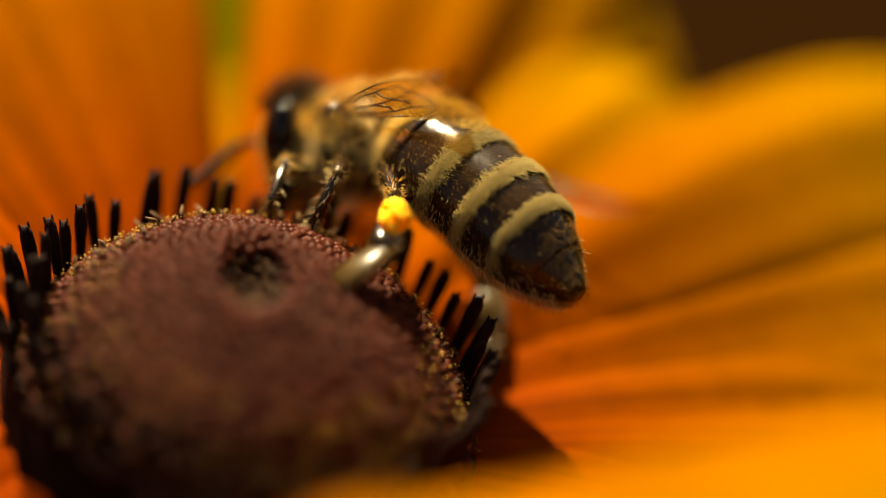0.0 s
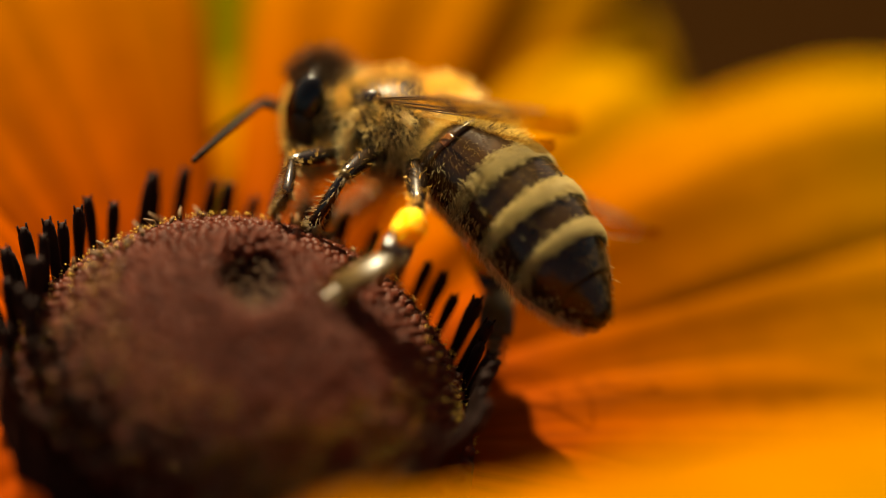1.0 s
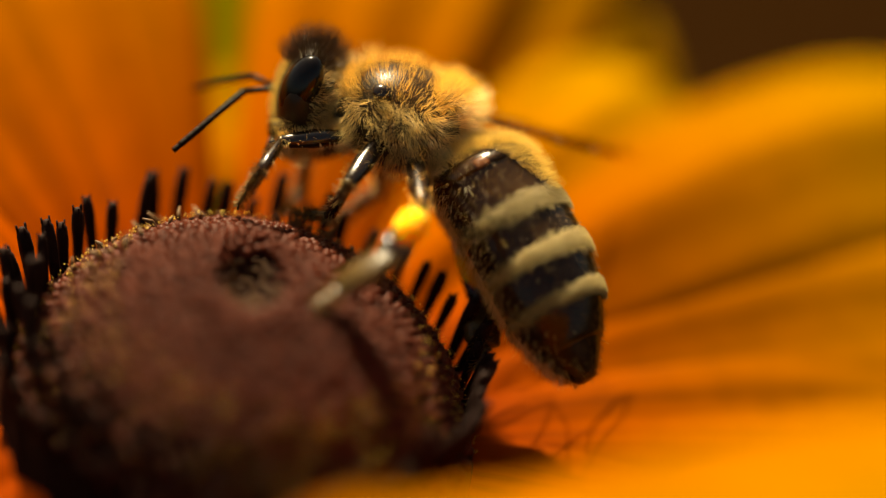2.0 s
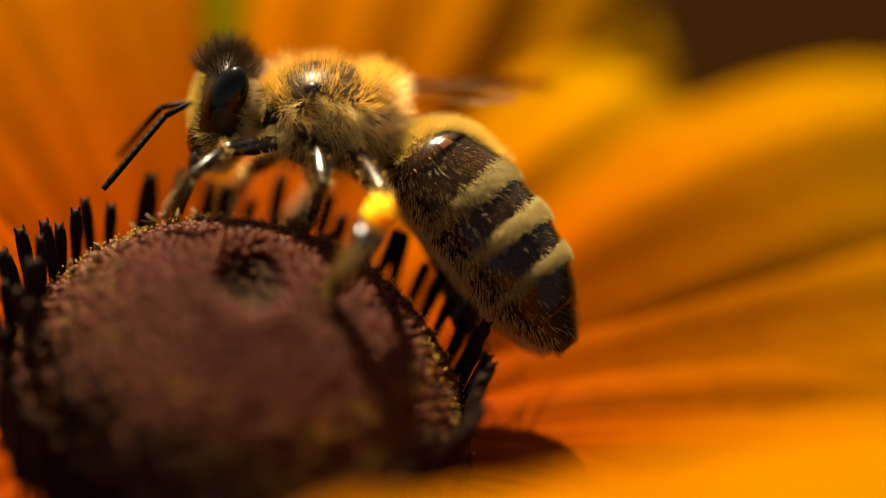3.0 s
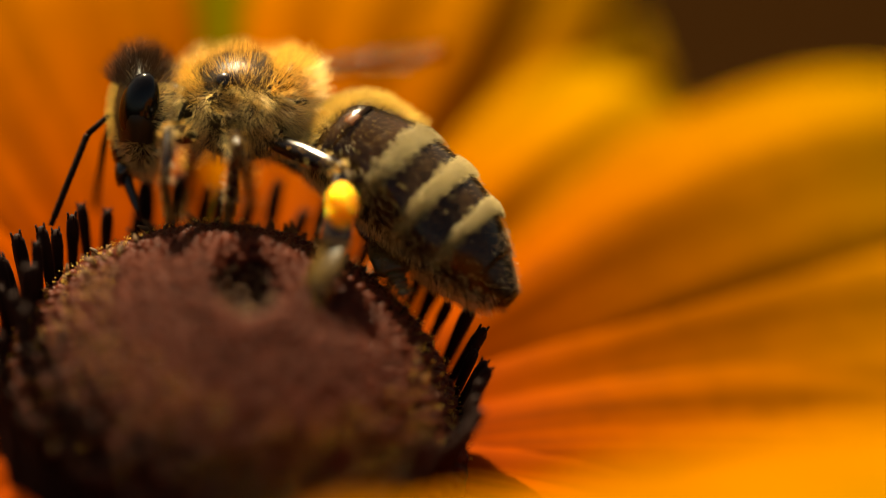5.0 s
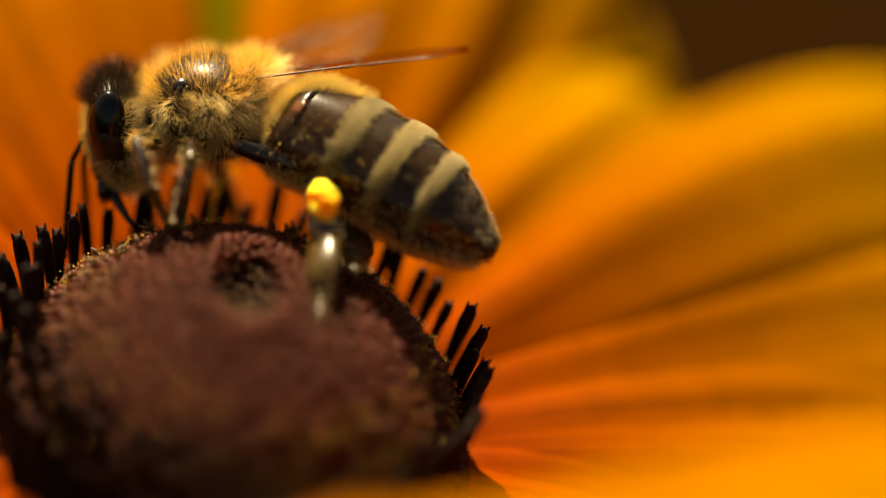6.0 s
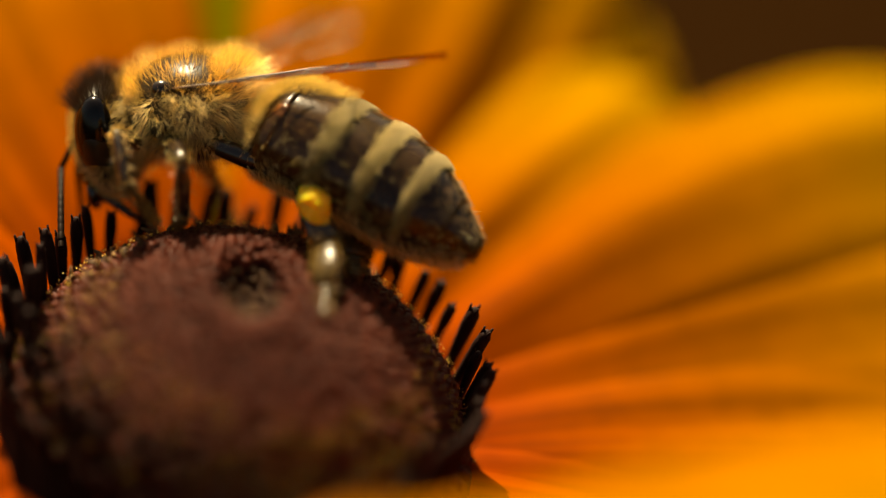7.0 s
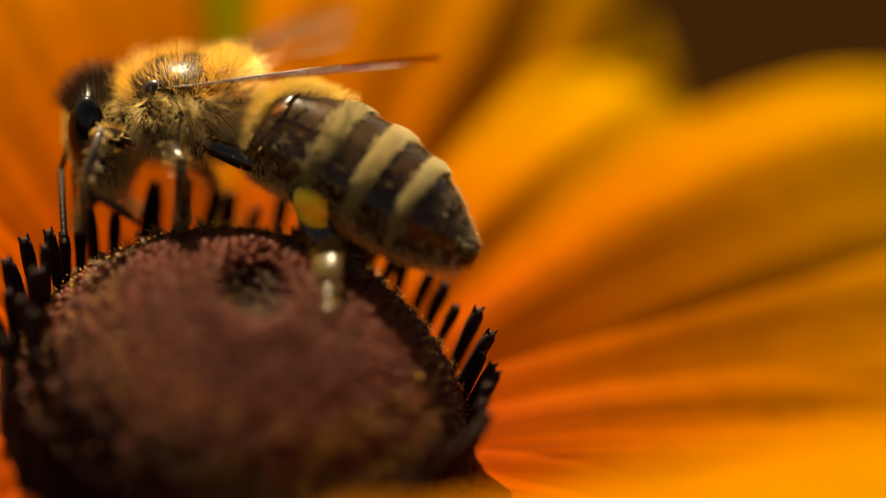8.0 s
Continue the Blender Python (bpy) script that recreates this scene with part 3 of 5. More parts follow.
def make_head(bee):
    size = (0.85, 1.7, 1.65)
    head = part("head", ball(size, seg=32, rings=24, shape=head_shape), CHITIN, bee, "dark furry head with glossy black eyes")
    for s in (1, -1):
        turn = Euler((radians(-s * 14), radians(-20), radians(-s * 12))).to_matrix()
        part("compound_eye", ball((0.56, 0.45, 1.02), at=(0.0, s * 1.3, 0.28), seg=28, rings=20, turn=turn), EYE, head, "glossy black oval eye")
        part("mandible", tube([(0.5, s * 0.5, -1.35), (0.62, s * 0.35, -1.7), (0.66, s * 0.08, -1.95)], [0.2, 0.17, 0.08], sides=8), LEG, head)
    for x, y, z in ((0.35, 0, 1.5), (0.15, 0.28, 1.55), (0.15, -0.28, 1.55)):
        part("simple_eye", ball((0.11, 0.11, 0.1), at=(x, y, z), seg=12, rings=8), EYE, head)
    part("clypeus", ball((0.3, 0.62, 0.6), at=(0.62, 0, -0.85), seg=20, rings=12), LEG, head)
    part("upper_lip", ball((0.16, 0.42, 0.2), at=(0.66, 0, -1.5), seg=14, rings=8), TARSUS, head)
    off = lambda n: not (abs(n.y) > 0.55 and abs(n.z - 0.15) < 0.6 and -0.45 < n.x < 0.75)
    spots = shell_spots(size, 6500, 6, keep=off, shape=head_shape)
    hairs("face_hairs", [x for x in spots if x[1].x > -0.2 and x[0].z < 0.9], FUR_PALE, head, (0.15, 0.36), 0.006, "pale face hairs", lean=(0.1, 0, 0.2))
    hairs("cheek_hairs", [x for x in spots if x[1].x <= -0.2 and x[0].z < 0.9], FUR, head, (0.2, 0.42), 0.006, "tawny cheek hairs")
    top = shell_spots(size, 6500, 7, keep=lambda n: n.z > 0.5, shape=head_shape)
    hairs("crown_hairs", top, FUR_DARK, head, (0.4, 0.95), 0.0055, "tall dark brown crown hairs", lean=(0, 0, 0.5))
    return head


def bar_spots(points, radii, count, seed, s0=0.0, s1=1.0):
    rnd, out = random.Random(seed), []
    pts = [Vector(p) for p in points]
    for _ in range(count):
        u = rnd.uniform(s0, s1) * (len(pts) - 1)
        i = min(int(u), len(pts) - 2)
        f = u - i
        d = (pts[i + 1] - pts[i]).normalized()
        s = d.orthogonal().normalized()
        a = rnd.uniform(0, 6.2832)
        n = math.cos(a) * s + math.sin(a) * d.cross(s)
        out.append((pts[i].lerp(pts[i + 1], f) + n * (radii[i] * (1 - f) + radii[i + 1] * f) * 0.9, n))
    return out


def make_leg(bee, kind, lengths, seed):
    """A jointed leg: its thigh is the part, shin and foot hang on it. Each bar runs along x from its joint."""
    lf, lt, ls = lengths
    hind = kind == "hind_leg"
    fat = {"foreleg": 1.0, "middle_leg": 1.1, "hind_leg": 1.15}[kind]
    pf = [(-0.25, 0, 0), (0.1, 0, 0), (lf * 0.45, 0, 0), (lf * 0.85, 0, 0), (lf, 0, 0), (lf + 0.08, 0, 0)]
    rf = [0.16 * fat, 0.22 * fat, 0.28 * fat, 0.21 * fat, 0.17 * fat, 0.05]
    femur = part(kind, tube(pf, rf, sides=14), LEG, bee, "glossy dark brown jointed leg" + (" with a yellow pollen load" if hind else ""))
    hairs("thigh_hairs", bar_spots(pf, rf, 160, seed), FUR, femur, (0.12, 0.3), 0.010, lean=(0.3, 0, 0))
    if hind:
        pt = [(-0.05, 0, 0), (0.1, 0, 0), (lt * 0.5, 0, 0), (lt * 0.85, 0, 0), (lt, 0, 0), (lt + 0.06, 0, 0)]
        rt = [0.08, 0.17, 0.34, 0.46, 0.40, 0.1]
    else:
        pt = [(-0.05, 0, 0), (0.1, 0, 0), (lt * 0.5, 0, 0), (lt * 0.9, 0, 0), (lt, 0, 0), (lt + 0.05, 0, 0)]
        rt = [0.08, 0.17 * fat, 0.21 * fat, 0.21 * fat, 0.15 * fat, 0.05]
    tibia = part("shin", tube(pt, rt, sides=14, flat=0.8 if not hind else 1.0, thin=0.5 if hind else 1.0), LEG, femur)
    part("knee", ball((0.16 * fat, 0.17 * fat, 0.17 * fat), at=(lf, 0, 0), seg=12, rings=8), TARSUS, femur, "tan knee joint")
    sh = hairs("shin_hairs", bar_spots(pt, rt, 220, seed + 1), FUR_BROWN, femur, (0.12, 0.32), 0.010, lean=(0.5, 0, 0))
    wide = 0.54 if hind else 0.15 * fat
    cuts = [0, 0.6, 0.7, 0.79, 0.88, 1.0] if hind else [0, 0.5, 0.63, 0.75, 0.87, 1.0]
    bm = bmesh.new()
    for i, (a, b) in enumerate(zip(cuts, cuts[1:])):
        r = wide * (1.0, 0.55, 0.48, 0.45, 0.42)[i]
        a, b = a * ls, b * ls
        tube([(a - 0.02, 0, 0), (a + 0.06, 0, 0), ((a + b) / 2, 0, 0), (b - 0.05, 0, 0), (b + 0.02, 0, 0)], [r * 0.45, r * 0.75, r, r * 0.95, r * 0.4], sides=12, bm=bm, flat=1.0 if hind else 0.7, thin=0.4 if hind else 1.0)
    for s in (1, -1):
        tube([(ls - 0.05, 0, 0), (ls + 0.08, s * 0.06, 0.02), (ls + 0.14, s * 0.1, -0.06)], [0.04, 0.03, 0.008], sides=6, bm=bm)
    tarsus = part("foot", bm, TARSUS, femur, "tan segmented foot with claws")
    pa = [(0, 0, 0), (ls * 0.5, 0, 0), (ls, 0, 0)]
    th = hairs("foot_hairs", bar_spots(pa, [wide, wide * 0.8, wide * 0.5], 450 if hind else 350, seed + 2), FUR_NAP, femur, (0.1, 0.24), 0.009, lean=(0.6, 0, 0))
    moving = [tibia, sh], [tarsus, th]
    if hind:
        bm = ball((0.66, 0.46, 0.46), at=(lt * 0.55, 0.05, 0.28), seg=40, rings=28)
        for v in bm.verts:
            v.co += v.co.normalized() * (0.22 * noise.noise(v.co * 2.6) + 0.07 * noise.noise(v.co * 9))
        moving[0].append(part("pollen_load", bm, POLLEN, femur, "lumpy yellow-orange pollen load"))
    return femur, moving[0], moving[1]


def make_antenna(bee):
    scape = part("antenna", tube([(-0.05, 0, 0), (0.1, 0, 0), (0.5, 0, 0.03), (0.95, 0, 0)], [0.08, 0.075, 0.085, 0.09], sides=10), ANTENNA, bee, "thin elbowed black antenna")
    pts, rad = [], []
    for i in range(11):  # ringed whip
        for f, w in ((0.02, 0.93), (0.2, 1.0), (0.8, 1.0), (0.98, 0.93)):
            x = 2.8 * (i + f) / 11
            pts.append((x, 0, 0.10 * math.sin(x / 2.8 * math.pi)))
            rad.append((0.1 if i < 10 else 0.085) * w)
    bm = tube(pts, rad, sides=10)
    return scape, part("flagellum", bm, ANTENNA, scape)


def wing_edge(u, fore=True):
    """Leading and trailing edge of a wing at the share u of its length."""
    lead = 0.35 * math.sin(u * math.pi) + 0.1
    chord = 2.5 * (u ** 0.7) * (1 - max(0, (u - 0.72) / 0.28) ** 2.2) + 0.15 * (1 - u)
    return lead - 0.25 * u, lead - 0.25 * u - chord


def make_wing(bee, side):
    """Forewing skin with its veins, and the smaller hindwing hooked to it. x runs to the tip; the trailing edge lies on the side given."""
    ln = 8.4
    bm = bmesh.new()
    nu, nv = 36, 12
    grid = []
    for i in range(nu + 1):
        u = i / nu
        lo, hi = wing_edge(u)
        grid.append([bm.verts.new((u * ln, side * (lo + (hi - lo) * j / nv), 0.10 * math.sin(5 * u + 7 * j / nv) * u)) for j in range(nv + 1)])
    for a, b in zip(grid, grid[1:]):
        for j in range(nv):
            bm.faces.new((a[j], b[j], b[j + 1], a[j + 1]))
    skin = part("wing", bm, MEMBRANE, bee, "clear brownish wing with dark veins")
    skin.visible_shadow = False
    bm = bmesh.new()

    def at(u, w):
        lo, hi = wing_edge(u)
        return (u * ln, side * (lo + (hi - lo) * w), 0.10 * math.sin(5 * u + 7 * w) * u)

    runs = [[(u / 12, 0.0) for u in range(12)], [(u / 14, 0.13 + 0.02 * (u % 2)) for u in range(9)], [(0.0, 0.4), (0.15, 0.42), (0.3, 0.45), (0.45, 0.42), (0.6, 0.3), (0.7, 0.18)],
            [(0.05, 0.75), (0.2, 0.8), (0.35, 0.8), (0.48, 0.72), (0.62, 0.75)], [(0.3, 0.45), (0.36, 0.62), (0.35, 0.8)], [(0.45, 0.42), (0.5, 0.55), (0.48, 0.72)],
            [(0.38, 0.14), (0.4, 0.3), (0.45, 0.42)], [(0.55, 0.13), (0.6, 0.3), (0.63, 0.5), (0.62, 0.75)], [(0.64, 0.05), (0.72, 0.2), (0.84, 0.12), (0.9, 0.03)], [(0.0, 0.9), (0.2, 0.98), (0.4, 0.97)]]
    for run in runs:
        pts = [at(*p) for p in run]
        tube(pts, [0.032 - 0.014 * i / len(pts) for i in range(len(pts))], sides=6, bm=bm)
    part("venation", bm, VEIN, skin, "dark brown veins")
    bm = bmesh.new()
    grid = []
    for i in range(21):
        u = i / 20
        c = 1.5 * (u ** 0.6) * (1 - max(0, (u - 0.6) / 0.4) ** 2) + 0.1
        top = -0.55 - 1.6 * u
        grid.append([bm.verts.new((0.1 + 5.6 * u, side * (top - c * j / 6), -0.12 + 0.08 * math.sin(6 * u + j))) for j in range(7)])
    for a, b in zip(grid, grid[1:]):
        for j in range(6):
            bm.faces.new((a[j], b[j], b[j + 1], a[j + 1]))
    part("hindwing", bm, MEMBRANE, skin).visible_shadow = False
    return skin


bee = tagged(new("honey_bee"), "tawny furred honey bee with banded abdomen and yellow pollen loads", "bee")
abdomen = make_abdomen(bee)
thorax = make_thorax(bee)
head = make_head(bee)
tongue = part("proboscis", tube([(-0.3, 0, 0), (0, 0, 0), (0.6, 0, 0.05), (1.2, 0, 0.06), (1.7, 0, 0)], [0.16, 0.2, 0.15, 0.1, 0.04], sides=10), LEG, bee, "brown tongue let down to the buds")
LEGS = {}
for key, kind, lengths in (("foreleg_l", "foreleg", (1.75, 1.45, 1.5)), ("foreleg_r", "foreleg", (1.75, 1.45, 1.5)),
                           ("midleg_l", "middle_leg", (1.8, 1.8, 1.2)), ("midleg_r", "middle_leg", (1.8, 1.8, 1.2)),
                           ("hindleg_l", "hind_leg", (2.4, 2.4, 2.9)), ("hindleg_r", "hind_leg", (1.9, 2.5, 2.7))):
    LEGS[key] = make_leg(bee, kind, lengths, len(LEGS) * 10)
ANTENNAE = {"antenna_l": make_antenna(bee), "antenna_r": make_antenna(bee)}
WINGS = {"wing_l": make_wing(bee, -1), "wing_r": make_wing(bee, 1)}


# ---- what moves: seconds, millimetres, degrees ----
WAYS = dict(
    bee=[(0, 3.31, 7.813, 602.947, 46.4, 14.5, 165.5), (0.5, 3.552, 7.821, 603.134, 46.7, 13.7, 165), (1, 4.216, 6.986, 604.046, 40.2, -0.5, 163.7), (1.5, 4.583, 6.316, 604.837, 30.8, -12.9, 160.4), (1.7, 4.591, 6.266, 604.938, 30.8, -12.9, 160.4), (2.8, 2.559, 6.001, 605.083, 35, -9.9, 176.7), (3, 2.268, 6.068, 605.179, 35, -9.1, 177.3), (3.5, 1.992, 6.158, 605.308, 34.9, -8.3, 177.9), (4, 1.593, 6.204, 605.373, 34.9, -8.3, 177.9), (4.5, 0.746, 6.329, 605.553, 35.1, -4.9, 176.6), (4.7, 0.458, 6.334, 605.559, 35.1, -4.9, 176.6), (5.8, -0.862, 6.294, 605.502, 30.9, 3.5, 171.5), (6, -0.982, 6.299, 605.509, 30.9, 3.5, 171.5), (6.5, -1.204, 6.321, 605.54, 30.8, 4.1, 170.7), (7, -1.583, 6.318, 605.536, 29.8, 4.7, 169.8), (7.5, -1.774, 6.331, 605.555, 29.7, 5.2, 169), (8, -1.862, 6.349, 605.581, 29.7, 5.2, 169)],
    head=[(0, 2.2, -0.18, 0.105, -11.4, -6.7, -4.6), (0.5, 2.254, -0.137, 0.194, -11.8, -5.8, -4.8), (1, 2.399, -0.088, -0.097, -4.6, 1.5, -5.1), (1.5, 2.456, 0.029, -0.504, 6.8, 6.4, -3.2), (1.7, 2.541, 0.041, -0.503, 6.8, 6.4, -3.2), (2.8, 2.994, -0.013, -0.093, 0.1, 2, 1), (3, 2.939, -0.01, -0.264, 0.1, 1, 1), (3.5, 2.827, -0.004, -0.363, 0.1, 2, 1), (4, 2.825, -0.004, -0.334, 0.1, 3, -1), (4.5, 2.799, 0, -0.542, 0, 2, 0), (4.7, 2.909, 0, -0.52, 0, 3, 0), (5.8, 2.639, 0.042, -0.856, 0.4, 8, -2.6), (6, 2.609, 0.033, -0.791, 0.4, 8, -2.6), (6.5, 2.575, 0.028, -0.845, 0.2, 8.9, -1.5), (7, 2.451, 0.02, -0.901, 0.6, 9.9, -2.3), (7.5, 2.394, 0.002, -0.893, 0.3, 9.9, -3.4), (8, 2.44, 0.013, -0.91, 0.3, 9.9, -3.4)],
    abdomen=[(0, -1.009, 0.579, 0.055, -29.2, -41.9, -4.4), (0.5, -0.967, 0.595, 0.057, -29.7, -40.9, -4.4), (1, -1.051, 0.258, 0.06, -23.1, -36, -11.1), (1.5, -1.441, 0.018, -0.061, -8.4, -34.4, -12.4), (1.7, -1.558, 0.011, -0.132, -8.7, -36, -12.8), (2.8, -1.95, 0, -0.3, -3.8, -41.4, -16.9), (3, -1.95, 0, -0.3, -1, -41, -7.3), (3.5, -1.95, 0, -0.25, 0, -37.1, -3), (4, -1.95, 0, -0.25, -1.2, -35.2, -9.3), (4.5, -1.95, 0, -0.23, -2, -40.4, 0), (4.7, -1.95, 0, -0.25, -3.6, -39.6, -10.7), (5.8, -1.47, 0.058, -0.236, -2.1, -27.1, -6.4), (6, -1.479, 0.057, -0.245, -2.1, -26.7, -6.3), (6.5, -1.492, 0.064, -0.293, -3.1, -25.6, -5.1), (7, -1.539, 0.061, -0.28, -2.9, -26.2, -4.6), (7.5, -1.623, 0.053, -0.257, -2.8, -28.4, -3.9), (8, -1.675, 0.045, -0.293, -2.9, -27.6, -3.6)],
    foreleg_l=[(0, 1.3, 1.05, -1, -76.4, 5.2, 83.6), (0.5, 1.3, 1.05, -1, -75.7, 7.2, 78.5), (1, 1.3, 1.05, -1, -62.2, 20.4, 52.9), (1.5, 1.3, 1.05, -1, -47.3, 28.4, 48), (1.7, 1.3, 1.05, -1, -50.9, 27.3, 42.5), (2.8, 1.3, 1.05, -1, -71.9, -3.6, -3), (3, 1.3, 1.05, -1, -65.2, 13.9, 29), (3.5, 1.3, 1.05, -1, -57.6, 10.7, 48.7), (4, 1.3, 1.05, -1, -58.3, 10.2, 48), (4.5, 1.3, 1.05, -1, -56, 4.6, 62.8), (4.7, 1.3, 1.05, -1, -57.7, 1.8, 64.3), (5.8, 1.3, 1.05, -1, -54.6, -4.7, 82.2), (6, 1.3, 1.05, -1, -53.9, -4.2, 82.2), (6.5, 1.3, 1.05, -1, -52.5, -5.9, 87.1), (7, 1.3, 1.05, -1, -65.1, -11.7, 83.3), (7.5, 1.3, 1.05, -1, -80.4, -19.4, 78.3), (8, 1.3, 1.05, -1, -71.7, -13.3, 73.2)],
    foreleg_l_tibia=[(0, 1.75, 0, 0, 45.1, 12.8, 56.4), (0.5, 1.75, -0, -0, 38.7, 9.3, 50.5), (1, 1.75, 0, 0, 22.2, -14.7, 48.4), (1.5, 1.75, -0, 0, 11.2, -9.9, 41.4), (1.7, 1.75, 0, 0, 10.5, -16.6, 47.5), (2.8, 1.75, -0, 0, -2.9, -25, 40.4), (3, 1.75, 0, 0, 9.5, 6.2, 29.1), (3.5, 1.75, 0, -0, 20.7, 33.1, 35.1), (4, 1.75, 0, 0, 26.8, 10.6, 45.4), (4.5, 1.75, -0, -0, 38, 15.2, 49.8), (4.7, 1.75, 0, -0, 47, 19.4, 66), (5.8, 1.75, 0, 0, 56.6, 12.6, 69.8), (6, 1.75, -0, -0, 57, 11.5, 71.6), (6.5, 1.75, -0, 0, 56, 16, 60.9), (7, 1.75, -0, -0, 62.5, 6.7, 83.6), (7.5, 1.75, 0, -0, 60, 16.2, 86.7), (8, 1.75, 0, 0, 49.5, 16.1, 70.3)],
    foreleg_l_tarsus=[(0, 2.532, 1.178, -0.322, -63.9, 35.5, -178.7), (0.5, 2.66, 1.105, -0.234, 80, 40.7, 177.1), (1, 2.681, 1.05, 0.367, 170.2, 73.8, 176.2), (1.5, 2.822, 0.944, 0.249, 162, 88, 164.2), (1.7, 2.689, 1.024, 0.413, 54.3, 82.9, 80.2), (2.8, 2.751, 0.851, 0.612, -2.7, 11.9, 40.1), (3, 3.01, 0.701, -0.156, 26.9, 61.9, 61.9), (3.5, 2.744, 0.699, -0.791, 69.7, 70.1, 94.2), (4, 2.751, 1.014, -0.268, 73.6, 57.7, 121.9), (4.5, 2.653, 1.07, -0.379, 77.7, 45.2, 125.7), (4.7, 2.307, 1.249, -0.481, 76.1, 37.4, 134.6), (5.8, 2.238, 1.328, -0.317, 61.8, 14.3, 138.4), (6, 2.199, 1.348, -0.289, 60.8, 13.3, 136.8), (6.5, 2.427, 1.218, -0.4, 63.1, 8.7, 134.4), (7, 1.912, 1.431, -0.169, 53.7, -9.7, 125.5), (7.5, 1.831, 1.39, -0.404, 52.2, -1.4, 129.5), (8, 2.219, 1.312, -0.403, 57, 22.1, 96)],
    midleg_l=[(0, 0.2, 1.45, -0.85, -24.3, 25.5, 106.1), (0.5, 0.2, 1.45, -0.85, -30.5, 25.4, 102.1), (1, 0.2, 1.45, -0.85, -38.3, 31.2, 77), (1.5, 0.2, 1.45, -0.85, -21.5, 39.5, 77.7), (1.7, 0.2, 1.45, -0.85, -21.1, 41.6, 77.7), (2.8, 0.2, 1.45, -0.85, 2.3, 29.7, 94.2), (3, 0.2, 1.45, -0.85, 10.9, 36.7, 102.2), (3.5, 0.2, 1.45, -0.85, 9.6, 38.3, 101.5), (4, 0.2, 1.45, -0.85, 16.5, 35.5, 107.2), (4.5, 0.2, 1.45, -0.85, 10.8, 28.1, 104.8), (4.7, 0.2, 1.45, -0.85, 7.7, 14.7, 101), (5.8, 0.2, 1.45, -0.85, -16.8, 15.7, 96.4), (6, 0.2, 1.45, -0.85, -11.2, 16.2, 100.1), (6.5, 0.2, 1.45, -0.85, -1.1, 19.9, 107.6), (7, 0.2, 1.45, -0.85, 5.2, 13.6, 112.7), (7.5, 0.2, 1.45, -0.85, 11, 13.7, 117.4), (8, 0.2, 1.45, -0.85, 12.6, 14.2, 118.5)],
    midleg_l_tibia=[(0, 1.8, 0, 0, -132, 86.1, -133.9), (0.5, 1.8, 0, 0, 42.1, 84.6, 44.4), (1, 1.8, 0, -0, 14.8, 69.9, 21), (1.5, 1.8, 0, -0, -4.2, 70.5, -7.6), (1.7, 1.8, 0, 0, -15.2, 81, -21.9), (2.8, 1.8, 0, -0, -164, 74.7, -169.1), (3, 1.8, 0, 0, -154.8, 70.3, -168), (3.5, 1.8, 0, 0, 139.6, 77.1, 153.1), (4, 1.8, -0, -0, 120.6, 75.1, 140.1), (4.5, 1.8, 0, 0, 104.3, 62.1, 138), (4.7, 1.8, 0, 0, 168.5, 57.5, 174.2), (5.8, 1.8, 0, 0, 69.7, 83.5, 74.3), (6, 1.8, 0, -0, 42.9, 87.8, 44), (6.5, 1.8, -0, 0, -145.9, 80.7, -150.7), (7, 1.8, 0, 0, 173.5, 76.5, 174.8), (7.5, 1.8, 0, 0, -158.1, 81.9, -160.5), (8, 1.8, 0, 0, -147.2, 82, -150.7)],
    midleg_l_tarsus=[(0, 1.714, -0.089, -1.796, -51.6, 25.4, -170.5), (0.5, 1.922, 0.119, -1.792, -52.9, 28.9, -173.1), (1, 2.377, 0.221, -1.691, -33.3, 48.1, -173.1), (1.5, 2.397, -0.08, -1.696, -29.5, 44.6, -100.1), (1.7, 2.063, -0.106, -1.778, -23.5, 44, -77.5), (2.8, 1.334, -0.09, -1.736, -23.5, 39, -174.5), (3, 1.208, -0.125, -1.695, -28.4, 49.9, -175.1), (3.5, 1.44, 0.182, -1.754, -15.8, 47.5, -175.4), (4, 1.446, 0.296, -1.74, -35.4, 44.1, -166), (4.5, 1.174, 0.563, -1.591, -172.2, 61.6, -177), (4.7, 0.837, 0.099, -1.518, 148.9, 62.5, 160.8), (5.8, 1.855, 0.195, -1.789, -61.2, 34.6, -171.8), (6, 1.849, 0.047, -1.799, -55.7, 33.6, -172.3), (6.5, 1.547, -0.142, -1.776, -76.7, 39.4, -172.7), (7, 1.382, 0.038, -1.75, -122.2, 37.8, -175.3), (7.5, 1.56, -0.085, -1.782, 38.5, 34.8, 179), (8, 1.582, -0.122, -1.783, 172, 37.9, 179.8)],
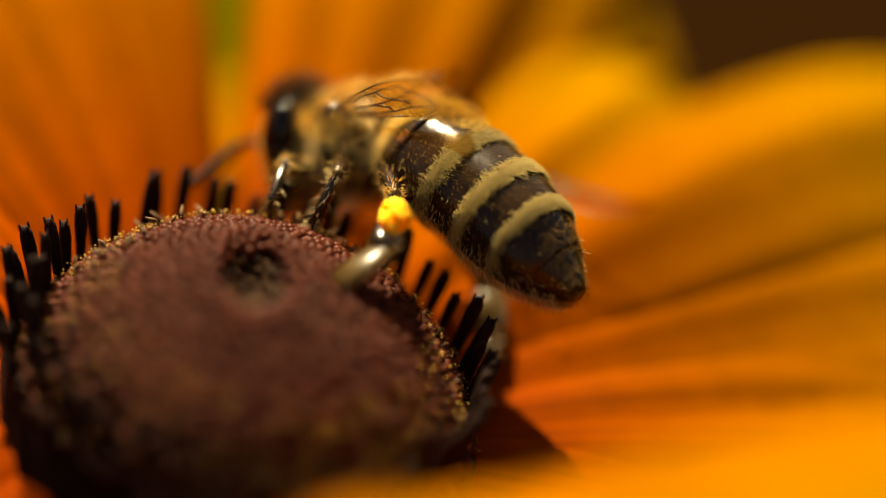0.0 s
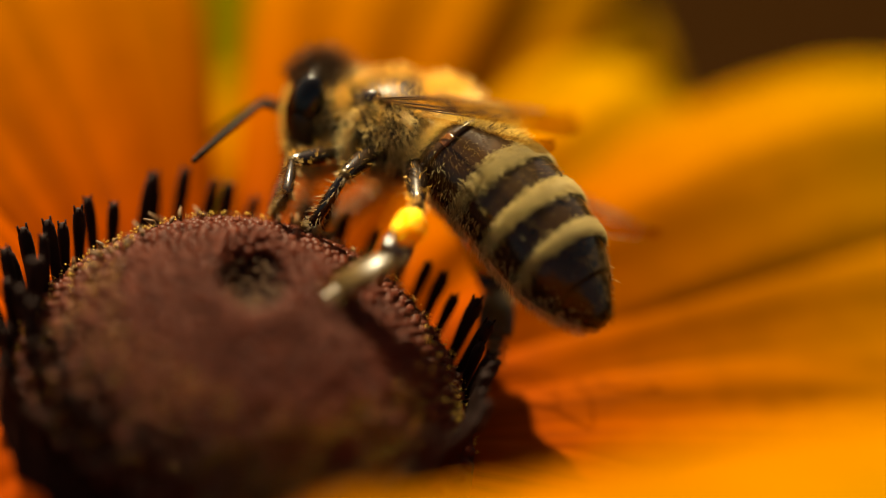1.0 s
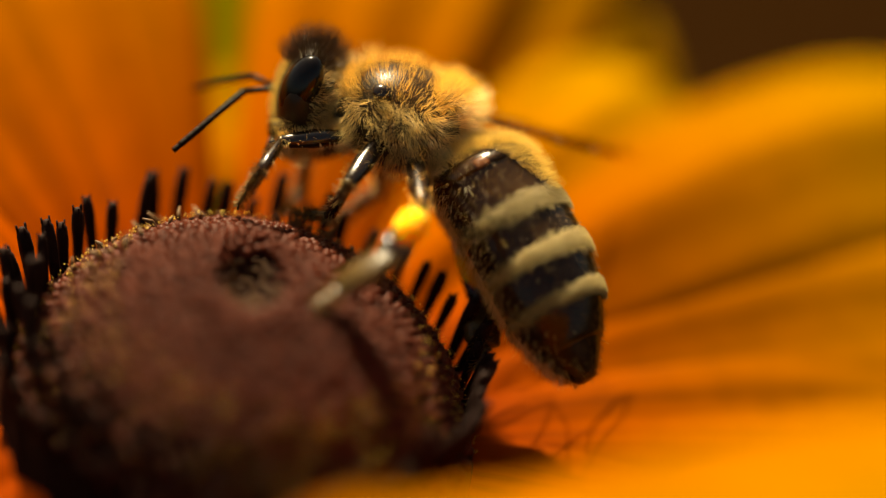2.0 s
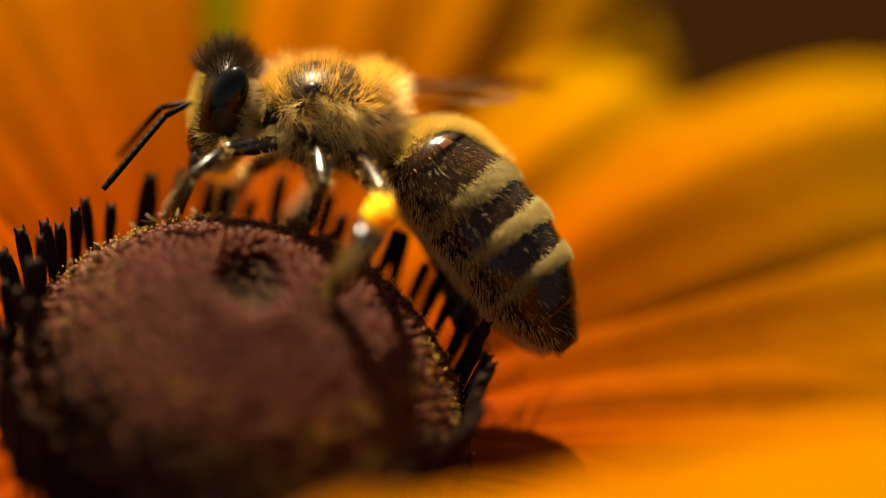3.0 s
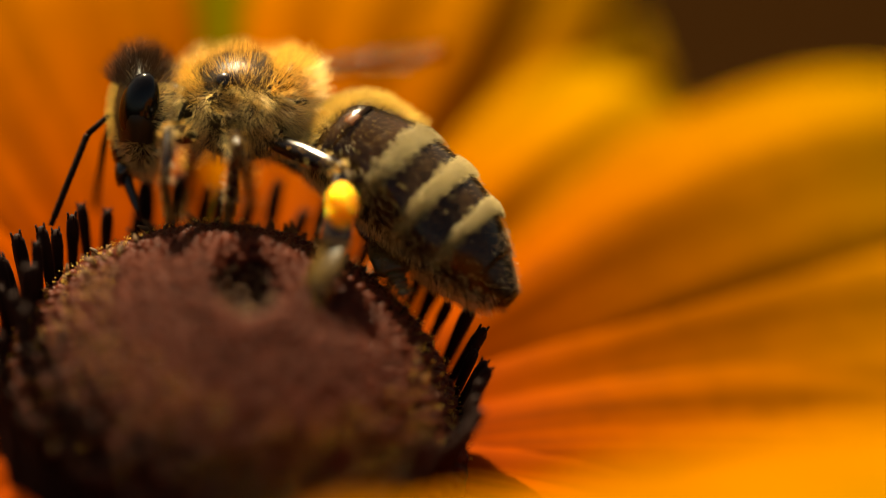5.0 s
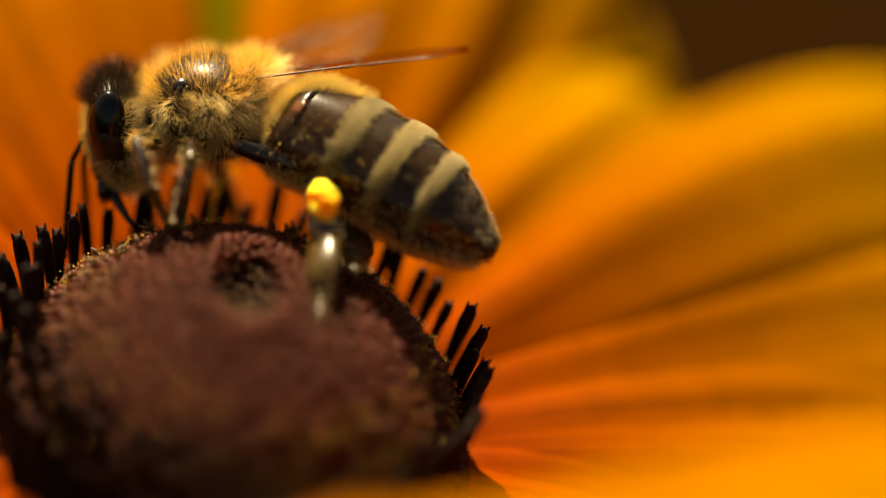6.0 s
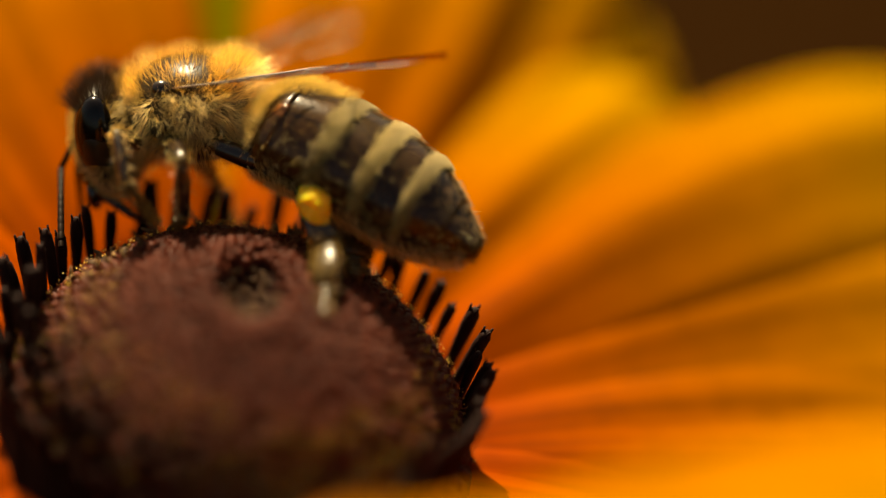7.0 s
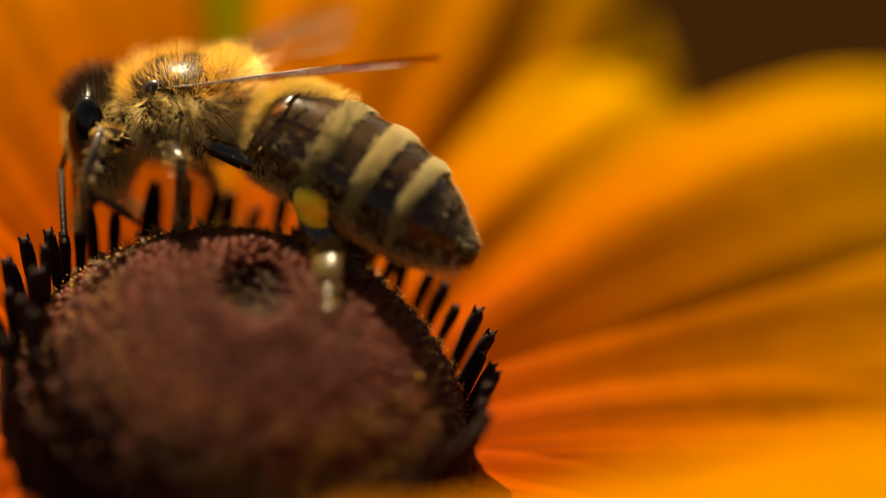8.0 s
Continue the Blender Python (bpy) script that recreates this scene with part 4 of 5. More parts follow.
    hindleg_l=[(0, -1, 1.35, -0.95, 4.5, 35.7, 121.4), (0.5, -1, 1.35, -0.95, 0, 38.4, 118.2), (1, -1, 1.35, -0.95, 6, 34.3, 112.7), (1.5, -1, 1.35, -0.95, 16.2, 21.9, 114), (1.7, -1, 1.35, -0.95, 16, 21.1, 113.6), (2.8, -1, 1.35, -0.95, 22.5, 24.4, 109), (3, -1, 1.35, -0.95, 26.1, 25.2, 112.5), (3.5, -1, 1.35, -0.95, 32.9, 26.2, 119.2), (4, -1, 1.35, -0.95, 37.6, 16.5, 118.6), (4.5, -1, 1.35, -0.95, 50.9, 19.7, 138.7), (4.7, -1, 1.35, -0.95, 55.2, 15.4, 141.4), (5.8, -1, 1.35, -0.95, 62.9, 14.8, 173.3), (6, -1, 1.35, -0.95, 64.2, 15.5, 177.4), (6.5, -1, 1.35, -0.95, 67.6, 15.7, -171.1), (7, -1, 1.35, -0.95, 66.4, 18.5, -170.6), (7.5, -1, 1.35, -0.95, 66.4, 19.5, -169.7), (8, -1, 1.35, -0.95, 66.4, 19.6, -169.7)],
    hindleg_l_tibia=[(0, 2.4, -0, 0, -12.4, 16.8, -13.6), (0.5, 2.4, 0, 0, -8.3, 14.8, -9.5), (1, 2.4, 0, 0, -14.1, 9.8, -18.6), (1.5, 2.4, -0, 0, -18.9, 2.2, -24.9), (1.7, 2.4, 0, -0, -17.9, 7.7, -24.3), (2.8, 2.4, 0, 0, -26.4, 2.5, -31), (3, 2.4, 0, 0, -24.9, 1.5, -30.4), (3.5, 2.4, 0, 0, -25.2, 0.7, -35.2), (4, 2.4, 0, 0, -30.6, 15.2, -39.7), (4.5, 2.4, 0, 0, -26.3, 3.1, -47.2), (4.7, 2.4, 0, 0, -28.8, 7.3, -54.6), (5.8, 2.4, 0, 0, -14.9, -9.9, -61.4), (6, 2.4, 0, 0, -11.4, -14.5, -59.8), (6.5, 2.4, -0, -0, -2.8, -15.9, -61.7), (7, 2.4, -0, -0, -1.7, -16.2, -49.4), (7.5, 2.4, -0, 0, -1.3, -11, -43.8), (8, 2.4, 0, -0, -1.3, -9.5, -42.8)],
    hindleg_l_tarsus=[(0, 4.633, -0.54, -0.694, -4.8, 30.1, -67.7), (0.5, 4.689, -0.381, -0.613, -0.9, 32, -63.8), (1, 4.641, -0.756, -0.407, 1.8, 30.1, -67.3), (1.5, 4.575, -1.01, -0.092, -0.5, 33.8, -75.5), (1.7, 4.568, -0.978, -0.321, -0.3, 33.7, -73.6), (2.8, 4.455, -1.236, -0.105, -13.4, 51, -102.4), (3, 4.469, -1.214, -0.061, -10.3, 50.6, -103.8), (3.5, 4.361, -1.384, -0.027, -2.5, 45, -100.8), (4, 4.182, -1.479, -0.63, -9.1, 32.5, -98.4), (4.5, 4.027, -1.759, -0.132, 6.9, 20.3, -88.5), (4.7, 3.778, -1.941, -0.306, 5.6, 13.8, -87.4), (5.8, 3.531, -2.076, 0.415, 15.9, -9.8, -73.8), (6, 3.568, -2.009, 0.6, 19.2, -10.4, -74.6), (6.5, 3.496, -2.032, 0.657, 27.9, -23.8, -81.2), (7, 3.899, -1.75, 0.671, 27.6, -24.7, -76.5), (7.5, 4.1, -1.632, 0.457, 27, -28.6, -73.9), (8, 4.137, -1.609, 0.394, 27.1, -30.5, -74.1)],
    foreleg_r=[(0, 1.25, -0.75, -1.3, -49.4, -39.5, -22.3), (0.5, 1.25, -0.75, -1.3, -56.2, -36.1, -17), (1, 1.25, -0.75, -1.3, -64.7, -2.4, -35.2), (1.5, 1.25, -0.75, -1.3, -87.2, 30.2, -42.5), (1.7, 1.25, -0.75, -1.3, -84.9, 29.8, -38.4), (2.8, 1.25, -0.75, -1.3, -87, 19.2, -53.8), (3, 1.25, -0.75, -1.3, -91.8, 19.6, -65.6), (3.5, 1.25, -0.75, -1.3, -104.3, 21.2, -73.9), (4, 1.25, -0.75, -1.3, -83.7, 16.6, -75), (4.5, 1.25, -0.75, -1.3, -79.1, 16.7, -79.8), (4.7, 1.25, -0.75, -1.3, -28.6, 13.9, -81.3), (5.8, 1.25, -0.75, -1.3, -63.8, 17.8, -66.3), (6, 1.25, -0.75, -1.3, -64.3, 18.3, -67.4), (6.5, 1.25, -0.75, -1.3, -72.7, 19.3, -67.1), (7, 1.25, -0.75, -1.3, -69.1, 18.9, -62.5), (7.5, 1.25, -0.75, -1.3, -77.4, 18.6, -50.9), (8, 1.25, -0.75, -1.3, -79.4, 19.1, -49)],
    foreleg_r_tibia=[(0, 1.75, 0, 0, -104, 71.8, 47), (0.5, 1.75, -0, 0, -86.8, 67.4, 52.3), (1, 1.75, 0, -0, -96.5, 45.8, 27.5), (1.5, 1.75, -0, -0, -73.5, 29, 28.9), (1.7, 1.75, 0, 0, -74.5, 34, 35.7), (2.8, 1.75, -0, 0, -64.5, 25.6, 19.1), (3, 1.75, 0, 0, -58, 10.9, 17.5), (3.5, 1.75, 0, 0, -50.1, 0.5, 15.2), (4, 1.75, -0, 0, -75.4, 5.4, 26.8), (4.5, 1.75, -0, 0, -101.9, 10.4, 28.5), (4.7, 1.75, -0, 0, -159.7, 31.8, 9.8), (5.8, 1.75, -0, 0, -72, -2.7, 28.8), (6, 1.75, -0, -0, -76.6, -0.7, 26.8), (6.5, 1.75, 0, 0, -60.4, -15.3, 31.8), (7, 1.75, 0, 0, -75.2, 1.9, 24.4), (7.5, 1.75, 0, -0, -90.8, 19.2, 21.8), (8, 1.75, 0, 0, -91.8, 22.3, 26.6)],
    foreleg_r_tarsus=[(0, 2.058, 0.331, -1.378, -34.9, -28.3, 137.5), (0.5, 2.09, 0.441, -1.339, -34.3, -28.2, 133), (1, 2.646, 0.467, -1.04, -58, -25.2, 125.6), (1.5, 2.859, 0.613, -0.704, -76.1, -40.3, 114.7), (1.7, 2.726, 0.702, -0.811, -71.6, -41.5, 112), (2.8, 2.986, 0.428, -0.626, -79.7, -38.9, 122), (3, 3.108, 0.428, -0.274, -90.7, -30.7, 130.4), (3.5, 3.15, 0.379, -0.012, -105.8, -33.1, 135.3), (4, 3.039, 0.651, -0.137, -88.3, -14.4, 134.6), (4.5, 3.004, 0.68, -0.261, -87.5, -2.2, 136.7), (4.7, 2.965, 0.209, -0.764, -45.6, 31.8, 148.7), (5.8, 3.019, 0.699, 0.067, -63, 18.6, 137.4), (6, 3.045, 0.653, 0.018, -64, 19.3, 137.1), (6.5, 2.938, 0.738, 0.383, -56.5, 37.2, 133.6), (7, 3.07, 0.599, -0.049, -51.3, 36.9, 136.7), (7.5, 3.022, 0.508, -0.476, -52.3, 27, 131.1), (8, 2.949, 0.602, -0.55, -51.5, 22.7, 132.7)],
    midleg_r=[(0, 0.15, -1, -1.35, 3.7, -22.1, -63.1), (0.5, 0.15, -1, -1.35, -6.8, -18.3, -59.2), (1, 0.15, -1, -1.35, -25.1, 6, -68.1), (1.5, 0.15, -1, -1.35, 134.7, 35.3, -89.5), (1.7, 0.15, -1, -1.35, 136.9, 36.9, -90.3), (2.8, 0.15, -1, -1.35, 119.7, 20.7, -92.8), (3, 0.15, -1, -1.35, 119.8, 25.5, -100.5), (3.5, 0.15, -1, -1.35, 124.7, 29.3, -103.1), (4, 0.15, -1, -1.35, 113.2, 27, -106.7), (4.5, 0.15, -1, -1.35, 102.9, 22, -100.7), (4.7, 0.15, -1, -1.35, 100.7, 21.8, -102.4), (5.8, 0.15, -1, -1.35, 104.3, 25.3, -88.5), (6, 0.15, -1, -1.35, 101.3, 25.7, -92.6), (6.5, 0.15, -1, -1.35, 100.4, 26.6, -95.3), (7, 0.15, -1, -1.35, 93.8, 26.2, -99.3), (7.5, 0.15, -1, -1.35, 93, 26.1, -99.6), (8, 0.15, -1, -1.35, 93.2, 26.5, -100.9)],
    midleg_r_tibia=[(0, 1.8, 0, -0, -114.6, 37, 22.1), (0.5, 1.8, 0, 0, -103.1, 30.3, 26), (1, 1.8, -0, 0, -93.9, 12.6, 31.1), (1.5, 1.8, -0, 0, 80.2, 7.5, -42), (1.7, 1.8, 0, 0, 77, 6.8, -41.8), (2.8, 1.8, 0, 0, 98.1, 8.5, -16.8), (3, 1.8, -0, 0, 101.7, 18.3, -15.2), (3.5, 1.8, 0, 0, 90.8, 19.5, -13.4), (4, 1.8, -0, -0, 84.4, 19.8, -13.5), (4.5, 1.8, 0, -0, 54.2, 8.1, -13.3), (4.7, 1.8, 0, 0, 46.9, 7.6, -12.5), (5.8, 1.8, -0, -0, 12.7, -2.8, -4.2), (6, 1.8, -0, -0, 13.7, 0.9, -4.6), (6.5, 1.8, -0, -0, 12.8, 4.3, -4.4), (7, 1.8, 0, 0, 16.7, 8.9, -5.9), (7.5, 1.8, -0, 0, 17, 10.1, -6), (8, 1.8, -0, -0, 16, 11.3, -5.8)],
    midleg_r_tarsus=[(0, 3.132, 0.541, -1.083, -37, 10.4, 151.5), (0.5, 3.196, 0.682, -0.909, -45.9, 9.3, 146.4), (1, 3.304, 0.907, -0.392, -63, 13.4, 139.9), (1.5, 3.125, -1.195, -0.234, 94, -23, -129.9), (1.7, 3.132, -1.191, -0.214, 94.5, -26.1, -129.5), (2.8, 3.505, -0.513, -0.265, 86.3, -4.5, -143), (3, 3.449, -0.449, -0.564, 82.6, -12.8, -142), (3.5, 3.45, -0.392, -0.602, 89.2, -22.6, -143.3), (4, 3.446, -0.395, -0.611, 85.3, -21.6, -145.3), (4.5, 3.534, -0.41, -0.255, 78.9, -13, -139.3), (4.7, 3.542, -0.387, -0.238, 76.7, -13.2, -139.3), (5.8, 3.593, -0.131, 0.089, 102.5, -33.7, -134.2), (6, 3.594, -0.144, -0.028, 98.1, -35.2, -132.2), (6.5, 3.59, -0.137, -0.136, 95.4, -38, -130.3), (7, 3.569, -0.183, -0.279, 84.3, -36.8, -122.1), (7.5, 3.562, -0.187, -0.317, 82.8, -37.1, -121.4), (8, 3.556, -0.178, -0.352, 80.5, -38, -118.1)],
    hindleg_r=[(0, -0.95, -0.95, -1.25, 95.8, 10.1, -103.5), (0.5, -0.95, -0.95, -1.25, 99.3, 12.1, -99.9), (1, -0.95, -0.95, -1.25, 99.5, 32.2, -122.3), (1.5, -0.95, -0.95, -1.25, 64.3, 45.3, 180), (1.7, -0.95, -0.95, -1.25, 64.3, 45.8, 179.9), (2.8, -0.95, -0.95, -1.25, 71.7, 27.1, 177), (3, -0.95, -0.95, -1.25, 71.6, 26, 177), (3.5, -0.95, -0.95, -1.25, 71.6, 24.8, 177), (4, -0.95, -0.95, -1.25, 71.5, 22.2, 177), (4.5, -0.95, -0.95, -1.25, 71.5, 22.1, 180), (4.7, -0.95, -0.95, -1.25, 71.5, 20.2, 180), (5.8, -0.95, -0.95, -1.25, 67.2, 22.1, -172.6), (6, -0.95, -0.95, -1.25, 67.2, 21.4, -172.5), (6.5, -0.95, -0.95, -1.25, 67.3, 21.3, -171.5), (7, -0.95, -0.95, -1.25, 66.2, 21.2, -170.9), (7.5, -0.95, -0.95, -1.25, 66.2, 22.3, -170), (8, -0.95, -0.95, -1.25, 66.2, 22.4, -170)],
    hindleg_r_tibia=[(0, 1.9, 0, 0, 45.7, -38.8, -70.3), (0.5, 1.9, 0, 0, 49.4, -43.2, -70.7), (1, 1.9, -0, 0, 28.1, -54.6, -42.8), (1.5, 1.9, -0, 0, 1.1, -28.4, -4.9), (1.7, 1.9, 0, 0, 0.9, -23, -4.4), (2.8, 1.9, 0, 0, 1.1, 6.3, -19.4), (3, 1.9, 0, 0, 0.9, 6.2, -19.2), (3.5, 1.9, 0, 0, 0.6, 6.1, -18.6), (4, 1.9, -0, 0, 0.4, 6.5, -19.8), (4.5, 1.9, 0, -0, 0.3, -15.5, -33.3), (4.7, 1.9, -0, 0, -0.1, -19.1, -34.4), (5.8, 1.9, 0, -0, -0.7, -33.3, -39.3), (6, 1.9, 0, 0, -0.8, -30.5, -37.2), (6.5, 1.9, 0, 0, -0.8, -26.6, -33.5), (7, 1.9, -0, 0, -0.6, -19.6, -26.4), (7.5, 1.9, 0, 0, -0.4, -12.1, -21.7), (8, 1.9, -0, 0, -0.3, -5.4, -19.3)],
    hindleg_r_tarsus=[(0, 2.557, -1.833, 1.568, 50.2, -17.4, -97.7), (0.5, 2.502, -1.719, 1.713, 54.4, -20.2, -96.2), (1, 2.964, -0.985, 2.037, 42.5, -35.4, -78.1), (1.5, 4.091, -0.189, 1.19, 7.7, -31.7, -37.2), (1.7, 4.195, -0.177, 0.976, 8.1, -34.1, -38.1), (2.8, 4.244, -0.827, -0.273, 2.3, -12.5, -43.9), (3, 4.246, -0.819, -0.272, 1.8, -6.9, -41.4), (3.5, 4.256, -0.792, -0.264, 1.2, 10.9, -35.4), (4, 4.238, -0.84, -0.281, 0.8, -15.7, -43.7), (4.5, 3.913, -1.322, 0.669, 0.4, -29.8, -42), (4.7, 3.849, -1.334, 0.818, -0.1, -32.4, -45.5), (5.8, 3.516, -1.325, 1.372, -1.2, -42.9, -68.3), (6, 3.616, -1.301, 1.27, -1.6, -44.7, -70.5), (6.5, 3.764, -1.235, 1.119, -1.7, -44.6, -70.6), (7, 4.01, -1.048, 0.837, -1.8, -43.5, -69.7), (7.5, 4.171, -0.905, 0.525, -1.3, -44.1, -67.1), (8, 4.249, -0.824, 0.234, -1.3, -44.1, -67.1)],
    antenna_l=[(0, 3.067, 0.113, 0.233, -103.2, 2.5, 20), (0.5, 3.125, 0.153, 0.307, -103.3, 9.1, 18.4), (1, 3.279, 0.191, -0.049, -95.9, -1.7, 47.8), (1.5, 3.334, 0.316, -0.459, -79.9, 13.9, 17.8), (1.7, 3.419, 0.328, -0.458, -81.7, 18.2, 10.7), (2.8, 3.841, 0.352, -0.022, -90, 37.6, -3), (3, 3.785, 0.355, -0.178, -90, 35.8, -3), (3.5, 3.674, 0.361, -0.291, -86.6, 15.4, 9.6), (4, 3.685, 0.331, -0.278, -90, 22.1, -3), (4.5, 3.652, 0.35, -0.472, -73.9, 32.1, 28.5), (4.7, 3.763, 0.35, -0.464, -90, 44.6, 0), (5.8, 3.509, 0.353, -0.873, -70.2, 53.8, 30.5), (6, 3.48, 0.344, -0.809, -81.5, 62.3, 16.6), (6.5, 3.439, 0.355, -0.877, -82.2, 59.4, 16.7), (7, 3.319, 0.334, -0.945, -78.5, 64.6, 21.4), (7.5, 3.268, 0.301, -0.939, -77.3, 67.2, 23.8), (8, 3.314, 0.312, -0.956, -71.9, 74, 29.5)],
    antenna_l_flagellum=[(0, 0.95, -0, 0, 0, -37.1, 41.3), (0.5, 0.95, 0, 0, 0, -29.8, 31.8), (1, 0.95, 0, 0, 28.4, -3.6, 49.6), (1.5, 0.95, 0, 0, 6.1, -23, 46.2), (1.7, 0.95, 0, 0, 0, -25.6, 42.5), (2.8, 0.95, 0, 0, 0, -10.5, 25.5), (3, 0.95, -0, 0, 0, -15.5, 23.8), (3.5, 0.95, 0, 0, 8.3, -4.7, 41.7), (4, 0.95, 0, 0, 0, -6, 42.9), (4.5, 0.95, 0, 0, 12.2, 20.6, 31.6), (4.7, 0.95, 0, 0, 0, -0, 25.2), (5.8, 0.95, 0, 0, 4.8, 7.9, 31.4), (6, 0.95, 0, 0, 0, -0, 24.5), (6.5, 0.95, 0, 0, 0, -17.9, 28.6), (7, 0.95, 0, 0, 0, -34.9, 28.5), (7.5, 0.95, 0, 0, 0, -38.2, 23.2), (8, 0.95, 0, 0, 0, -39.1, 21.7)],
    antenna_r=[(0, 2.996, -0.569, 0.37, -103.2, -4.7, 21.7), (0.5, 3.053, -0.528, 0.449, -103.2, 2.6, 20), (1, 3.219, -0.504, 0.007, -94, -15.4, 14.1), (1.5, 3.286, -0.377, -0.541, -82, -6.6, 7.1), (1.7, 3.371, -0.365, -0.54, -82, -9.8, 6.7), (2.8, 3.853, -0.348, -0.024, -90, 18.9, -3), (3, 3.797, -0.345, -0.179, -90, 19.2, -3), (3.5, 3.686, -0.339, -0.293, -98.6, 8.7, -47.7), (4, 3.673, -0.369, -0.279, -90, 22.5, -3), (4.5, 3.652, -0.35, -0.472, -137, 41.5, -58.3), (4.7, 3.763, -0.35, -0.464, -142.5, 57.3, -57.2), (5.8, 3.478, -0.346, -0.877, -79.1, 68.7, 19.2), (6, 3.448, -0.355, -0.813, -76.5, 72.8, 21.9), (6.5, 3.42, -0.345, -0.879, -72.9, 76.5, 26.7), (7, 3.289, -0.365, -0.953, -57.8, 80.8, 42.9), (7.5, 3.226, -0.398, -0.943, -61, 79.9, 40.7), (8, 3.272, -0.387, -0.959, -52.1, 82, 49.7)],
    antenna_r_flagellum=[(0, 0.95, 0, 0, 0, 42, 47.7), (0.5, 0.95, 0, 0, 0, 34.5, 35.5), (1, 0.95, 0, -0, 0, 40.7, 58.8), (1.5, 0.95, -0, 0, 0, 55.3, 31.8), (1.7, 0.95, 0, 0, 0, 52.6, 33.6), (2.8, 0.95, 0, 0, 0, 47.3, 34.5), (3, 0.95, -0, 0, 0, 46.3, 36.1), (3.5, 0.95, 0, 0, -31.3, 4, 36.2), (4, 0.95, 0, 0, 0, 39.7, 54.3), (4.5, 0.95, 0, -0, -11.2, 12.1, 11.1), (4.7, 0.95, -0, 0, -3, 26, 4), (5.8, 0.95, 0, 0, 0, 36.9, 23.1), (6, 0.95, -0, 0, 0, 37.7, 19.3), (6.5, 0.95, 0, 0, 0, 41.9, 17.1), (7, 0.95, 0, 0, 0, 46, 13.1), (7.5, 0.95, 0, 0, 0, 45.7, 13.5), (8, 0.95, 0, 0, 0, 45.9, 11.1)],
    proboscis=[(0, 2.887, -0.523, -1.242, -55.8, 33.8, 84.1), (0.5, 2.918, -0.491, -1.162, -55.7, 39.7, 78.5), (1, 2.898, -0.25, -1.557, -33.5, 55.4, 75.7), (1.5, 2.852, 0.178, -1.996, -58.5, 74.7, 38.7), (1.7, 2.937, 0.19, -1.995, -46.3, 78.5, 51.2), (2.8, 3.493, -0.001, -1.562, -90, 86, -3), (3, 3.464, 0.001, -1.723, -90, 84.1, -3), (3.5, 3.326, 0.008, -1.831, -22.2, 62.6, 67.1), (4, 3.299, -0.01, -1.811, -90, 88.7, -3), (4.5, 3.298, 0, -2.011, 48, 68.5, 135.9), (4.7, 3.382, 0, -1.996, 90, 68, 180), (5.8, 2.981, 0.036, -2.368, 50.1, 44.5, 141.6), (6, 2.952, 0.027, -2.304, 59, 49.2, 153.2), (6.5, 2.893, 0.024, -2.363, 84.9, 40, -173.3), (7, 2.742, 0.024, -2.424, 84, 35.6, -172.5), (7.5, 2.685, -0.008, -2.416, 83.9, 37.1, -171.7), (8, 2.732, 0.003, -2.433, 84, 35.7, -171.5)],
    wing_l=[(0, 0.5, 1.5, 0.6, -32.1, 3.9, 134.8), (0.5, 0.5, 1.5, 0.6, -31.6, 4.2, 133.7), (1, 0.5, 1.5, 0.6, -12.9, -1.2, 143.1), (1.5, 0.5, 1.5, 0.6, -5.7, 4.2, -139.2), (1.7, 0.5, 1.5, 0.6, -5.6, 3, -139.3), (2.8, 0.5, 1.5, 0.6, 4.3, -10.7, -142.6), (3, 0.5, 1.5, 0.6, 5, -9.3, -142.7), (3.5, 0.5, 1.5, 0.6, 5.7, -8.9, -143), (4, 0.5, 1.5, 0.6, 4.5, -8.2, -138.4), (4.5, 0.5, 1.5, 0.6, -2.4, -9.3, -141.6), (4.7, 0.5, 1.5, 0.6, -2.8, -9.5, -137), (5.8, 0.5, 1.5, 0.6, 2.4, -7.2, -150), (6, 0.5, 1.5, 0.6, 2.4, -8.3, -158), (6.5, 0.5, 1.5, 0.6, 2.4, -8.4, 178), (7, 0.5, 1.5, 0.6, 1.7, -8.4, 176), (7.5, 0.5, 1.5, 0.6, 1.7, -8.2, 176), (8, 0.5, 1.5, 0.6, 1.8, -7.8, 176)],
    wing_r=[(0, 0.5, -1.5, 0.6, 32.7, 11.7, -153.9), (0.5, 0.5, -1.5, 0.6, 31.4, 10.9, -148.8), (1, 0.5, -1.5, 0.6, 26.1, 13.2, -166.1), (1.5, 0.5, -1.5, 0.6, -10.6, 7.5, -136.7), (1.7, 0.5, -1.5, 0.6, -9.5, 5, -137.8), (2.8, 0.5, -1.5, 0.6, 2.7, -12.4, -148), (3, 0.5, -1.5, 0.6, 3.3, -11.3, -148.1), (3.5, 0.5, -1.5, 0.6, 1.3, -10.7, -142.9), (4, 0.5, -1.5, 0.6, 0.3, -11.6, -140.7), (4.5, 0.5, -1.5, 0.6, 3.3, -10.6, -141.7), (4.7, 0.5, -1.5, 0.6, 2.4, -12.5, -139.7), (5.8, 0.5, -1.5, 0.6, -2.6, -13.6, -116.2), (6, 0.5, -1.5, 0.6, -3.2, -14, -114.5), (6.5, 0.5, -1.5, 0.6, -4.4, -14.4, -109.7), (7, 0.5, -1.5, 0.6, -4.3, -14.2, -109.8), (7.5, 0.5, -1.5, 0.6, -4.3, -14.5, -108.5), (8, 0.5, -1.5, 0.6, -4.4, -14.3, -108.1)],
)


